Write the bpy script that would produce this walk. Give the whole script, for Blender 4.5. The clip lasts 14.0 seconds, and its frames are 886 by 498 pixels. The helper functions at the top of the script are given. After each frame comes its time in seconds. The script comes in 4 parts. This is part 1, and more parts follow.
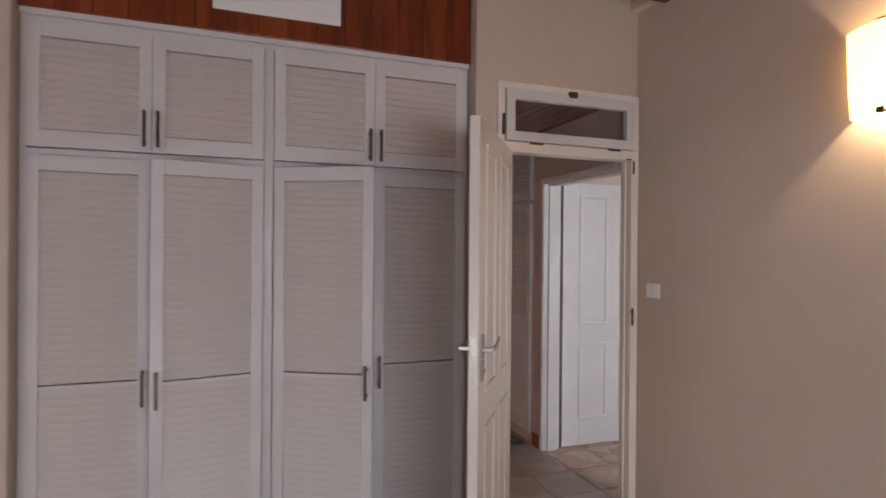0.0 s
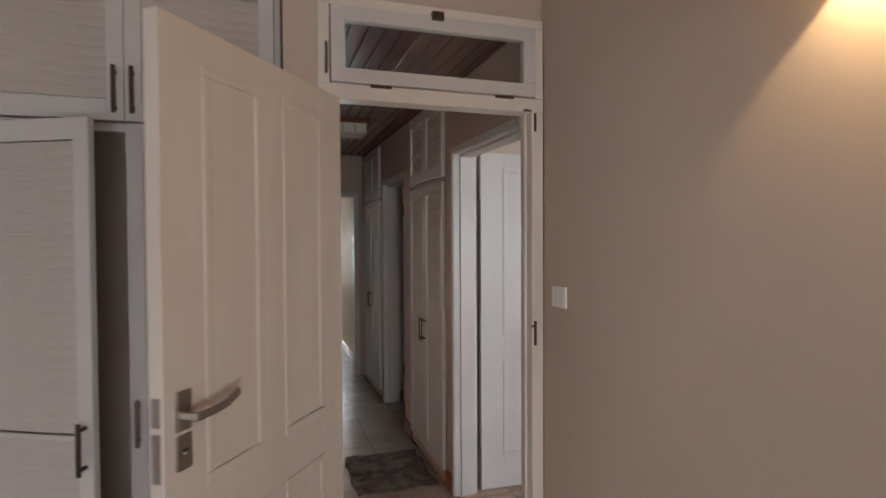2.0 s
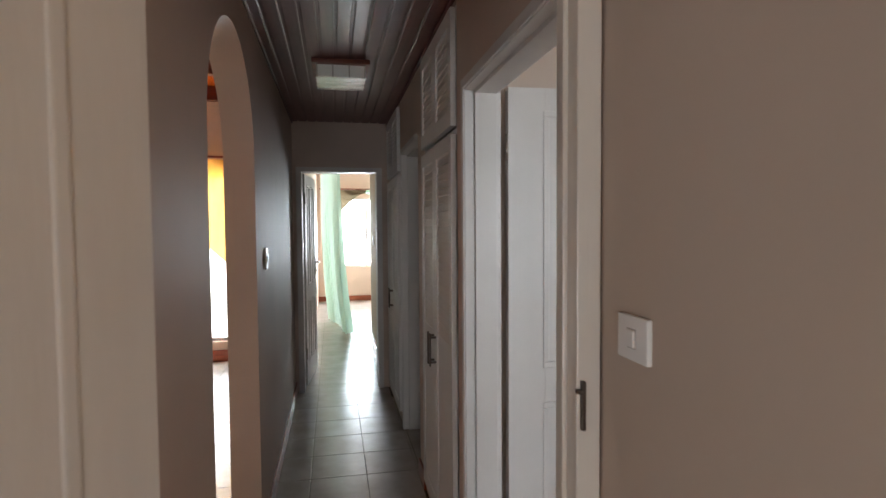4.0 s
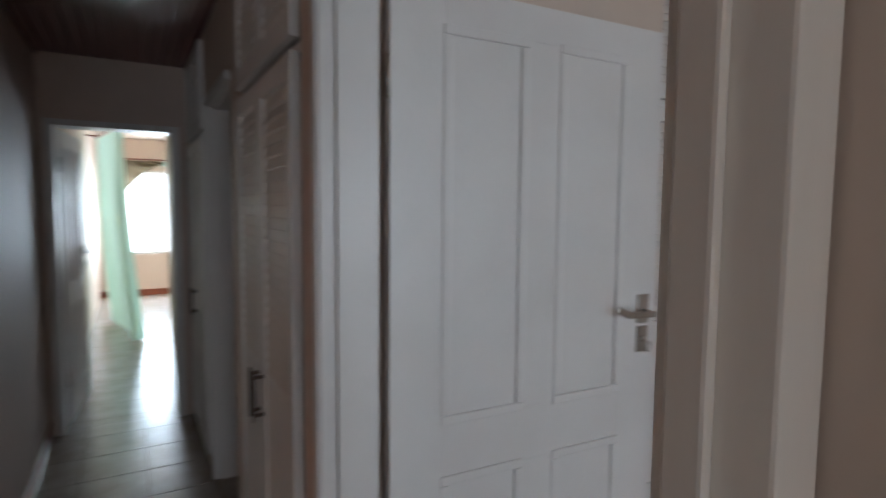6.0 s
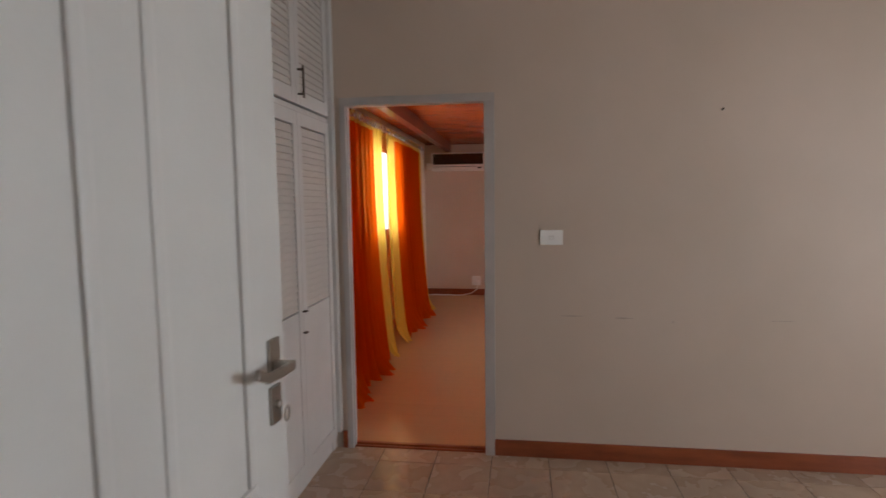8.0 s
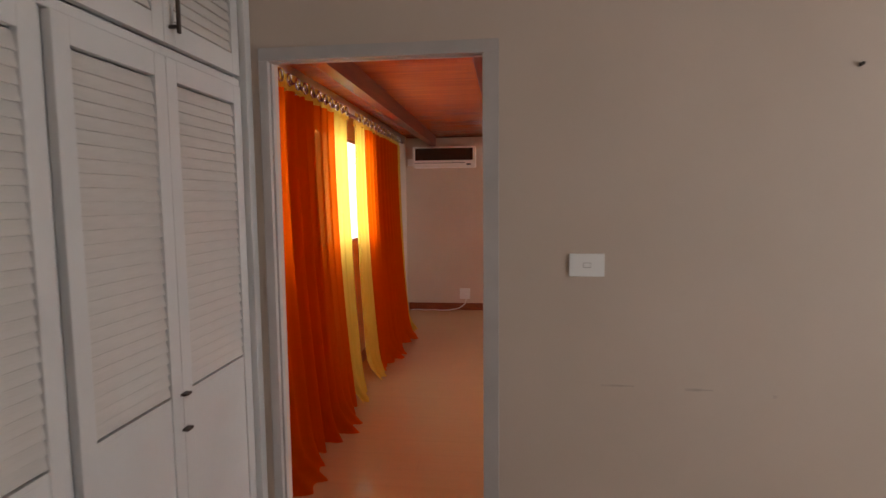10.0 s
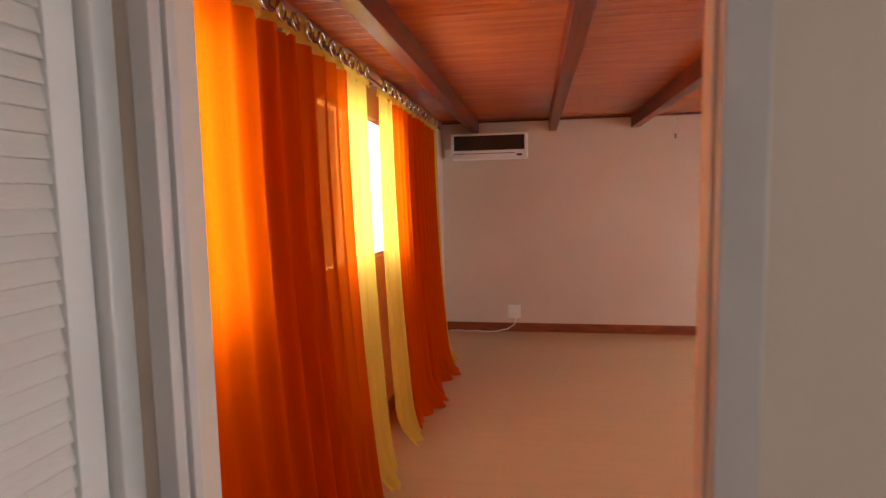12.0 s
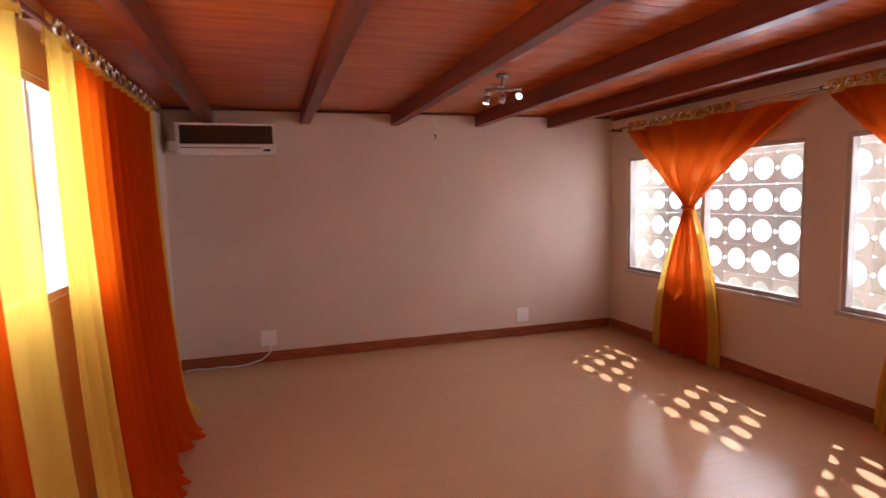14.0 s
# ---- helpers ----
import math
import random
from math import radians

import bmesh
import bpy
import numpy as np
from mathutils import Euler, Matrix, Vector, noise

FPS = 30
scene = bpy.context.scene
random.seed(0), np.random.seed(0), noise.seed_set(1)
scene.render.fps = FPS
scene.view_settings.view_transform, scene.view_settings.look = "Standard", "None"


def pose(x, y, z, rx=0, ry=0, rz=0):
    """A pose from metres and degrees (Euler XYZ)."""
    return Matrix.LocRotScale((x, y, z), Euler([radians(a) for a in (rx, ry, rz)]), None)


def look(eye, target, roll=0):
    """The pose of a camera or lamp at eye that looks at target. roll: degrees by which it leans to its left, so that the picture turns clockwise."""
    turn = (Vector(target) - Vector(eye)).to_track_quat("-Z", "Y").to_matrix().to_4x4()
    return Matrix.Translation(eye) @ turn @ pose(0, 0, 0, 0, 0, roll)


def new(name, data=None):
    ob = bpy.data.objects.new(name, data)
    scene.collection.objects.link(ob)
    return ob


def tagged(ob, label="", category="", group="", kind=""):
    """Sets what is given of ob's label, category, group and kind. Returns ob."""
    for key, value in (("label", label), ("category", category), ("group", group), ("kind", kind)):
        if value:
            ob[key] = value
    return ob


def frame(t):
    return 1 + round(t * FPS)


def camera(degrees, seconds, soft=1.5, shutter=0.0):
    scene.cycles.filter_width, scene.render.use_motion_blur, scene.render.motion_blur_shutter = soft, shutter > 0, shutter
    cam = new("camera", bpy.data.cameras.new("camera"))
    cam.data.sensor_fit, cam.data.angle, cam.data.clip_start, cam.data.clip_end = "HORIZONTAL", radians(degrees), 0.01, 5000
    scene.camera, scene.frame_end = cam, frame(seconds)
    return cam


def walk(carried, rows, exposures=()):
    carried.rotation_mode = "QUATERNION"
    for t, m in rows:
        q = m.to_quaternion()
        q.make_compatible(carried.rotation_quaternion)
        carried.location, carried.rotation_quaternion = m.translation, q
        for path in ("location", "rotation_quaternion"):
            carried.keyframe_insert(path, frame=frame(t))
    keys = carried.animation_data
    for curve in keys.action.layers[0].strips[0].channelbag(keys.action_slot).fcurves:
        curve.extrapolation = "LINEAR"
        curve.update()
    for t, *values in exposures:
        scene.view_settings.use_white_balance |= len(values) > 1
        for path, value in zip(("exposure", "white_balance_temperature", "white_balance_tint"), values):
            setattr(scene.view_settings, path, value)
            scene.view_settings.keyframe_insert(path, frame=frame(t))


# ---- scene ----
cam = camera(77.6, 14.0, 1.5, 0.5)
PATH = [
    (0, (0.677, 0.666, 1.517), (1.357, 2.547, 1.514), 0.5),
    (0.5, (0.91, 0.774, 1.516), (1.616, 2.645, 1.497), 0.0),
    (1, (1.16, 0.917, 1.503), (1.856, 2.792, 1.481), -0.0),
    (1.5, (1.445, 1.084, 1.504), (2.123, 2.966, 1.475), -0.1),
    (2, (1.732, 1.266, 1.526), (2.356, 3.165, 1.483), -0.3),
    (2.5, (1.961, 1.508, 1.52), (2.494, 3.435, 1.471), -0.5),
    (3, (2.127, 1.762, 1.521), (2.558, 3.714, 1.468), -0.5),
    (3.2, (2.189, 1.865, 1.517), (2.575, 3.826, 1.458), -0.5),
    (5.5, (2.375, 2.914, 1.481), (2.891, 4.841, 1.327), 0.2),
    (6, (2.429, 3.106, 1.489), (3.417, 4.838, 1.339), 0.5),
    (6.5, (2.447, 3.345, 1.509), (3.866, 4.743, 1.327), 0.2),
    (7, (2.538, 3.543, 1.52), (4.24, 4.578, 1.337), 0.2),
    (7.5, (2.611, 3.68, 1.513), (4.521, 4.249, 1.336), -0.3),
    (8, (2.733, 3.756, 1.512), (4.707, 4.031, 1.336), -0.7),
    (8.5, (2.943, 3.774, 1.514), (4.926, 3.955, 1.336), -0.8),
    (11, (4.547, 4.018, 1.549), (6.516, 4.316, 1.362), -0.8),
    (11.5, (4.868, 4.108, 1.545), (6.831, 4.438, 1.356), -1.1),
    (12, (5.119, 4.192, 1.545), (7.083, 4.523, 1.362), -1.1),
    (12.5, (5.362, 4.298, 1.549), (7.344, 4.486, 1.364), -0.6),
    (13, (5.579, 4.295, 1.551), (7.562, 4.118, 1.359), -0.9),
    (13.5, (5.809, 4.32, 1.554), (7.753, 3.891, 1.364), -1.1),
    (14, (5.938, 4.347, 1.557), (7.84, 3.76, 1.366), -1.3),
]
EXPOSURES = [(0.0, 0.72, 6500, 20), (0.5, 0.56, 6500, 15), (1.5, 0.54, 6600, 15), (3.2, 0.56, 6800, 13), (5.5, 0.2, 5950, 10), (6.4, 0.1, 6100, 10),
             (7.0, 0.22, 6300, 10), (8.5, 0.34, 6650, 12), (11.0, 0.6, 6900, 13), (12.5, 0.88, 6900, 15), (13.5, 0.62, 6500, 21), (14.0, 0.5, 6350, 21)]
walk(cam, [(t, look(eye, target, roll)) for t, eye, target, roll in PATH], EXPOSURES)

# ---------------------------------------------------------------- light
SUN_WAY = Vector((-0.43, 0.71, -1.0)).normalized()
world = bpy.data.worlds.new("world")
scene.world = world
world.use_nodes = True
wn = world.node_tree.nodes
sky = wn.new("ShaderNodeTexSky")
sky.sky_type = 'NISHITA'
sky.sun_disc = False
sky.sun_elevation = math.asin(-SUN_WAY.z)
sky.sun_rotation = math.atan2(-SUN_WAY.x, -SUN_WAY.y)
wn["Background"].inputs["Strength"].default_value = 0.12
world.node_tree.links.new(sky.outputs[0], wn["Background"].inputs["Color"])

sun = new("sun", bpy.data.lights.new("sun", 'SUN'))
sun.data.energy, sun.data.angle, sun.data.color = 5.0, radians(0.5), (1.0, 0.95, 0.86)
sun.rotation_mode = 'QUATERNION'
sun.rotation_quaternion = SUN_WAY.to_track_quat('-Z', 'Y')


def sky_lamp(name, at, towards, w, h, watts, colour=(0.88, 0.94, 1.0)):
    """An area lamp that fills a window opening and shines into the room."""
    lamp = bpy.data.lights.new(name, 'AREA')
    lamp.shape, lamp.size, lamp.size_y = 'RECTANGLE', w, h
    lamp.energy, lamp.color = watts, colour
    ob = new(name, lamp)
    ob.matrix_world = look(at, Vector(at) + Vector(towards))
    return ob


# the bedroom and dressing room windows are unseen; these lamps are placed by brightness
sky_lamp("assumed_bedroom_window_light", (1.6, -2.56, 0.66), (0, 1, 0), 2.1, 1.2, 46, (0.88, 0.94, 1.0))
sky_lamp("assumed_bedroom_window_light", (-2.26, -0.2, 0.66), (1, 0, 0), 2.5, 1.2, 27, (0.88, 0.94, 1.0))
sky_lamp("assumed_dressing_window_light", (3.95, 0.22, 1.4), (0, 1, 0), 1.6, 1.2, 39, (0.80, 0.90, 1.0))
sky_lamp("lounge_window_light", (0.35, 8.93, 1.15), (0, -1, 0), 1.9, 1.8, 85, (0.80, 0.91, 1.0))
sky_lamp("far_window_light", (2.95, 13.62, 1.35), (0, -1, 0), 1.5, 1.35, 150, (0.77, 0.90, 1.0))
sky_lamp("north_window_light", (6.42, 5.42, 1.62), (0, -1, 0), 0.70, 0.92, 17)
sky_lamp("north_window_light", (8.34, 5.42, 1.62), (0, -1, 0), 1.2, 0.92, 20)
sky_lamp("south_window_light", (7.66, 0.16, 1.33), (0, 1, 0), 2.1, 1.2, 74, (0.95, 0.97, 1.0))
sky_lamp("south_window_light", (10.06, 0.16, 1.33), (0, 1, 0), 2.1, 1.2, 74, (0.95, 0.97, 1.0))
bulb = new("sconce_bulb_light", bpy.data.lights.new("sconce_bulb_light", 'POINT'))
bulb.data.energy, bulb.data.color, bulb.data.shadow_soft_size = 9.5, (1.0, 0.76, 0.44), 0.02
bulb.location = (2.79, 1.945, 2.13)


# ---------------------------------------------------------------- materials
def mat(name, colour, rough=0.5, metal=0.0, colour2=None, scale=4.0, stretch=(1, 1, 1), bump=0.0, bump_scale=60.0,
        detail=6.0, vary=0.0, low=0.35, high=0.65, coat=0.0, rough2=None):
    """A surface with two scales of variation: a broad blend of two colours, and a fine relief."""
    m = bpy.data.materials.new(name)
    m.use_nodes = True
    n, l = m.node_tree.nodes, m.node_tree.links
    b = n["Principled BSDF"]
    b.inputs["Roughness"].default_value = rough
    b.inputs["Metallic"].default_value = metal
    b.inputs["Coat Weight"].default_value = coat
    b.inputs["Coat Roughness"].default_value = 0.12
    co = n.new("ShaderNodeTexCoord")
    mp = n.new("ShaderNodeMapping")
    mp.inputs["Scale"].default_value = stretch
    l.new(co.outputs["Object"], mp.inputs["Vector"])
    tex = n.new("ShaderNodeTexNoise")
    tex.inputs["Scale"].default_value, tex.inputs["Detail"].default_value = scale, detail
    l.new(mp.outputs[0], tex.inputs["Vector"])
    ramp = n.new("ShaderNodeValToRGB")
    ramp.color_ramp.elements[0].position, ramp.color_ramp.elements[1].position = low, high
    ramp.color_ramp.elements[0].color = (*colour, 1)
    ramp.color_ramp.elements[1].color = (*(colour2 or [c * 0.92 for c in colour]), 1)
    l.new(tex.outputs["Fac"], ramp.inputs["Fac"])
    out = ramp.outputs["Color"]
    if vary:
        info = n.new("ShaderNodeObjectInfo")
        hsv = n.new("ShaderNodeHueSaturation")
        span = n.new("ShaderNodeMapRange")
        span.inputs["To Min"].default_value, span.inputs["To Max"].default_value = 1 - vary, 1 + vary
        l.new(info.outputs["Random"], span.inputs["Value"])
        l.new(span.outputs[0], hsv.inputs["Value"])
        l.new(out, hsv.inputs["Color"])
        out = hsv.outputs["Color"]
        add = n.new("ShaderNodeVectorMath")
        cmb = n.new("ShaderNodeCombineXYZ")
        mul = n.new("ShaderNodeMath")
        mul.operation = 'MULTIPLY'
        mul.inputs[1].default_value = 37.0
        l.new(info.outputs["Random"], mul.inputs[0])
        l.new(mul.outputs[0], cmb.inputs[0])
        l.new(mul.outputs[0], cmb.inputs[1])
        l.new(co.outputs["Object"], add.inputs[0])
        l.new(cmb.outputs[0], add.inputs[1])
        l.new(add.outputs[0], mp.inputs["Vector"])
    l.new(out, b.inputs["Base Color"])
    if rough2 is not None:
        rr = n.new("ShaderNodeMapRange")
        rr.inputs["To Min"].default_value, rr.inputs["To Max"].default_value = rough, rough2
        l.new(tex.outputs["Fac"], rr.inputs["Value"])
        l.new(rr.outputs[0], b.inputs["Roughness"])
    if bump:
        fine = n.new("ShaderNodeTexNoise")
        fine.inputs["Scale"].default_value, fine.inputs["Detail"].default_value = bump_scale, 4.0
        l.new(mp.outputs[0], fine.inputs["Vector"])
        bp = n.new("ShaderNodeBump")
        bp.inputs["Strength"].default_value, bp.inputs["Distance"].default_value = bump, 0.004
        l.new(fine.outputs["Fac"], bp.inputs["Height"])
        l.new(bp.outputs[0], b.inputs["Normal"])
    return m


def sheer(name, colour, clear=0.1, through_cloth=0.6):
    """Thin woven cloth: it lets light through, tinted, and a little of the view."""
    m = bpy.data.materials.new(name)
    m.use_nodes = True
    n, l = m.node_tree.nodes, m.node_tree.links
    n.remove(n["Principled BSDF"])
    co = n.new("ShaderNodeTexCoord")
    tex = n.new("ShaderNodeTexNoise")
    tex.inputs["Scale"].default_value = 6.0
    mp = n.new("ShaderNodeMapping")
    mp.inputs["Scale"].default_value = (6, 6, 0.4)
    l.new(co.outputs["Object"], mp.inputs["Vector"])
    l.new(mp.outputs[0], tex.inputs["Vector"])
    ramp = n.new("ShaderNodeValToRGB")
    ramp.color_ramp.elements[0].color = (*[c * 0.86 for c in colour], 1)
    ramp.color_ramp.elements[1].color = (*colour, 1)
    l.new(tex.outputs["Fac"], ramp.inputs["Fac"])
    dif, tra, see = n.new("ShaderNodeBsdfDiffuse"), n.new("ShaderNodeBsdfTranslucent"), n.new("ShaderNodeBsdfTransparent")
    for node in (dif, tra):
        l.new(ramp.outputs[0], node.inputs["Color"])
    see.inputs["Color"].default_value = (*[math.sqrt(c) for c in colour], 1)
    mix, mix2 = n.new("ShaderNodeMixShader"), n.new("ShaderNodeMixShader")
    mix.inputs[0].default_value, mix2.inputs[0].default_value = through_cloth, clear
    l.new(dif.outputs[0], mix.inputs[1])
    l.new(tra.outputs[0], mix.inputs[2])
    l.new(mix.outputs[0], mix2.inputs[1])
    l.new(see.outputs[0], mix2.inputs[2])
    l.new(mix2.outputs[0], n["Material Output"].inputs["Surface"])
    return m


def clear_glass(name, rough=0.02):
    m = bpy.data.materials.new(name)
    m.use_nodes = True
    n, l = m.node_tree.nodes, m.node_tree.links
    n.remove(n["Principled BSDF"])
    gl, tr, mix = n.new("ShaderNodeBsdfGlossy"), n.new("ShaderNodeBsdfTransparent"), n.new("ShaderNodeMixShader")
    gl.inputs["Roughness"].default_value = rough
    tr.inputs["Color"].default_value = (0.93, 0.95, 0.95, 1)
    mix.inputs[0].default_value = 0.05
    l.new(tr.outputs[0], mix.inputs[1])
    l.new(gl.outputs[0], mix.inputs[2])
    l.new(mix.outputs[0], n["Material Output"].inputs["Surface"])
    return m


def glowing(name, colour, strength, base=(0.8, 0.8, 0.8)):
    m = bpy.data.materials.new(name)
    m.use_nodes = True
    b = m.node_tree.nodes["Principled BSDF"]
    b.inputs["Base Color"].default_value = (*base, 1)
    b.inputs["Emission Color"].default_value = (*colour, 1)
    b.inputs["Emission Strength"].default_value = strength
    return m


PLASTER = mat("taupe_wall_paint", (0.60, 0.49, 0.41), 0.62, colour2=(0.55, 0.45, 0.37), scale=1.3, bump=0.08, bump_scale=120)
PLASTER_CORR = mat("brown_wall_paint", (0.60, 0.47, 0.40), 0.6, colour2=(0.52, 0.42, 0.355), scale=1.5, bump=0.2, bump_scale=90)
PLASTER_PALE = mat("cream_wall_paint", (0.70, 0.575, 0.475), 0.62, colour2=(0.65, 0.525, 0.43), scale=1.2, bump=0.1, bump_scale=110)
WHITE = mat("white_gloss_paint", (0.66, 0.64, 0.62), 0.34, colour2=(0.61, 0.59, 0.57), scale=3.0, bump=0.12, bump_scale=35, rough2=0.5)
WHITE_WOOD = mat("white_painted_slats", (0.62, 0.575, 0.535), 0.42, colour2=(0.55, 0.51, 0.47), scale=5.0, stretch=(1, 1, 6), bump=0.15, bump_scale=50)
CREAM = mat("cream_gloss_paint", (0.78, 0.73, 0.66), 0.28, colour2=(0.74, 0.68, 0.61), scale=4.0, stretch=(3, 3, 0.5), bump=0.2, bump_scale=25)
TIMBER = mat("varnished_red_timber", (0.30, 0.072, 0.022), 0.30, colour2=(0.17, 0.036, 0.012), scale=3.0, stretch=(9, 1, 9), bump=0.1, bump_scale=20, coat=0.3)
BOARD = mat("varnished_pine_ceiling_board", (0.64, 0.145, 0.015), 0.27, colour2=(0.47, 0.085, 0.008), scale=2.2, stretch=(9, 0.9, 1), bump=0.12, bump_scale=18, coat=0.15)
BEAM = mat("dark_red_beam_timber", (0.20, 0.034, 0.011), 0.46, colour2=(0.12, 0.020, 0.007), scale=2.5, stretch=(0.8, 9, 9), bump=0.12, bump_scale=20, coat=0.15)
PLANK_V = mat("upright_red_pine_board", (0.27, 0.060, 0.018), 0.32, colour2=(0.15, 0.030, 0.010), scale=2.5, stretch=(9, 9, 0.9), bump=0.1, bump_scale=20, vary=0.22, coat=0.2)
DARK_BOARD = mat("purple_brown_ceiling_board", (0.20, 0.075, 0.068), 0.42, colour2=(0.14, 0.048, 0.044), scale=2.5, stretch=(9, 0.8, 1), bump=0.1, bump_scale=20, coat=0.3)
SKIRT = mat("red_brown_skirting", (0.33, 0.082, 0.03), 0.3, colour2=(0.22, 0.05, 0.018), scale=3.0, stretch=(1.5, 1.5, 8), bump=0.08, bump_scale=25, coat=0.2)
TILE = mat("beige_glazed_tile", (0.52, 0.39, 0.29), 0.2, colour2=(0.40, 0.29, 0.21), scale=5.0, bump=0.06, bump_scale=30, vary=0.07, rough2=0.34)
TILE_FAR = mat("grey_glazed_tile", (0.44, 0.385, 0.34), 0.2, colour2=(0.34, 0.30, 0.26), scale=5.0, bump=0.04, bump_scale=30, vary=0.07, rough2=0.28)
GROUT = mat("dark_grout", (0.12, 0.095, 0.075), 0.85, bump=0.3, bump_scale=120)
STEEL = mat("satin_nickel", (0.42, 0.39, 0.35), 0.32, 1.0, bump=0.05, bump_scale=200)
PULL = mat("dark_bronze_pull", (0.10, 0.075, 0.06), 0.4, 0.8, bump=0.05, bump_scale=150)
GREY_METAL = mat("grey_painted_steel", (0.50, 0.46, 0.44), 0.42, colour2=(0.44, 0.41, 0.39), scale=5, bump=0.08, bump_scale=60)
CHROME = mat("chrome", (0.72, 0.70, 0.66), 0.15, 1.0)
PLASTIC = mat("white_plastic", (0.88, 0.87, 0.85), 0.32, colour2=(0.85, 0.84, 0.82), scale=8)
DARK_PANEL = mat("dark_glossy_plastic", (0.035, 0.022, 0.018), 0.08, coat=0.6)
# black for painted shade in recesses, and for the air conditioner's display
BLACK = mat("black_shade_and_display", (0.02, 0.018, 0.016), 0.8)
CONCRETE = mat("pale_grey_breeze_block", (0.76, 0.75, 0.73), 0.85, colour2=(0.68, 0.67, 0.65), scale=9, bump=0.5, bump_scale=90, vary=0.08)
GROUND = mat("pale_dry_ground", (0.38, 0.33, 0.26), 0.9, colour2=(0.28, 0.26, 0.18), scale=0.6, bump=0.4, bump_scale=20)
RAG = mat("worn_grey_mat", (0.20, 0.17, 0.15), 0.95, colour2=(0.07, 0.06, 0.055), scale=14, bump=0.8, bump_scale=160)
CARD = mat("inside_of_cupboard", (0.66, 0.64, 0.62), 0.8, bump=0.1)
ORANGE = sheer("orange_voile", (0.72, 0.098, 0.003), 0.20, 0.68)
ORANGE_DENSE = sheer("dense_orange_voile", (0.64, 0.10, 0.006), 0.06, 0.42)
YELLOW = sheer("yellow_voile", (0.86, 0.53, 0.09), 0.18, 0.56)
PALE_VOILE = sheer("pale_cream_voile", (0.80, 0.66, 0.48), 0.2, 0.6)
GREEN = sheer("mint_green_voile", (0.70, 0.90, 0.81), 0.25, 0.7)
OLIVE = sheer("olive_satin", (0.15, 0.115, 0.07), 0.02, 0.25)
GOLD = sheer("gold_voile", (0.85, 0.42, 0.08), 0.12)
GLASS = clear_glass("window_glass")
SHADE = glowing("lit_frosted_shade", (1.0, 0.60, 0.17), 2.6)
LED = glowing("lit_bulb", (1.0, 0.97, 0.9), 4.0)
FROST = mat("frosted_lamp_glass", (0.75, 0.74, 0.70), 0.15, coat=0.5)


def laminate():
    """Pale wood laminate with faint plank joints."""
    m = mat("pale_oak_laminate", (0.60, 0.385, 0.215), 0.25, colour2=(0.575, 0.36, 0.195), scale=2.0, stretch=(14, 0.6, 1), bump=0.02, low=0.2, high=0.8,
            bump_scale=30, rough2=0.27, coat=0.1)
    n, l = m.node_tree.nodes, m.node_tree.links
    br = n.new("ShaderNodeTexBrick")
    br.inputs["Scale"].default_value = 1.0
    br.inputs["Brick Width"].default_value, br.inputs["Row Height"].default_value = 1.25, 0.19
    br.inputs["Mortar Size"].default_value = 0.003
    br.inputs["Color1"].default_value, br.inputs["Color2"].default_value = (0.98, 0.98, 0.98, 1), (1.0, 1.0, 0.99, 1)
    br.inputs["Mortar"].default_value = (0.94, 0.93, 0.92, 1)
    co = n.new("ShaderNodeTexCoord")
    turn = n.new("ShaderNodeMapping")
    turn.inputs["Rotation"].default_value = (0, 0, radians(90))
    l.new(co.outputs["Object"], turn.inputs["Vector"])
    l.new(turn.outputs[0], br.inputs["Vector"])
    b = n["Principled BSDF"]
    old = b.inputs["Base Color"].links[0].from_socket
    mul = n.new("ShaderNodeMix")
    mul.data_type, mul.blend_type = 'RGBA', 'MULTIPLY'
    mul.inputs["Factor"].default_value = 1.0
    l.new(old, mul.inputs["A"])
    l.new(br.outputs["Color"], mul.inputs["B"])
    l.new(mul.outputs["Result"], b.inputs["Base Color"])
    return m


LAMINATE = laminate()


# ---------------------------------------------------------------- builders
def mesh_from(bm, name, material, smooth=False):
    me = bpy.data.meshes.new(name)
    bm.normal_update()
    bm.to_mesh(me)
    bm.free()
    me.materials.append(material)
    if smooth:
        for p in me.polygons:
            p.use_smooth = True
    return me


def add_box(bm, x0, x1, y0, y1, z0, z1, bevel=0.0, m=None):
    made = bmesh.ops.create_cube(bm, size=1.0)["verts"]
    t = Matrix.LocRotScale(((x0 + x1) / 2, (y0 + y1) / 2, (z0 + z1) / 2), None, (x1 - x0, y1 - y0, z1 - z0))
    bmesh.ops.transform(bm, matrix=(m @ t if m else t), verts=made)
    if bevel:
        edges = list({e for v in made for e in v.link_edges})
        bmesh.ops.bevel(bm, geom=edges, offset=bevel, segments=2, affect='EDGES', profile=0.6)


def boxes(name, rows, material, bevel=0.0, parent=None, label="", category="", kind="", group=""):
    bm = bmesh.new()
    for r in rows:
        add_box(bm, *r, bevel=bevel)
    ob = new(name, mesh_from(bm, name, material))
    ob.parent = parent
    return tagged(ob, label, category, group, kind)


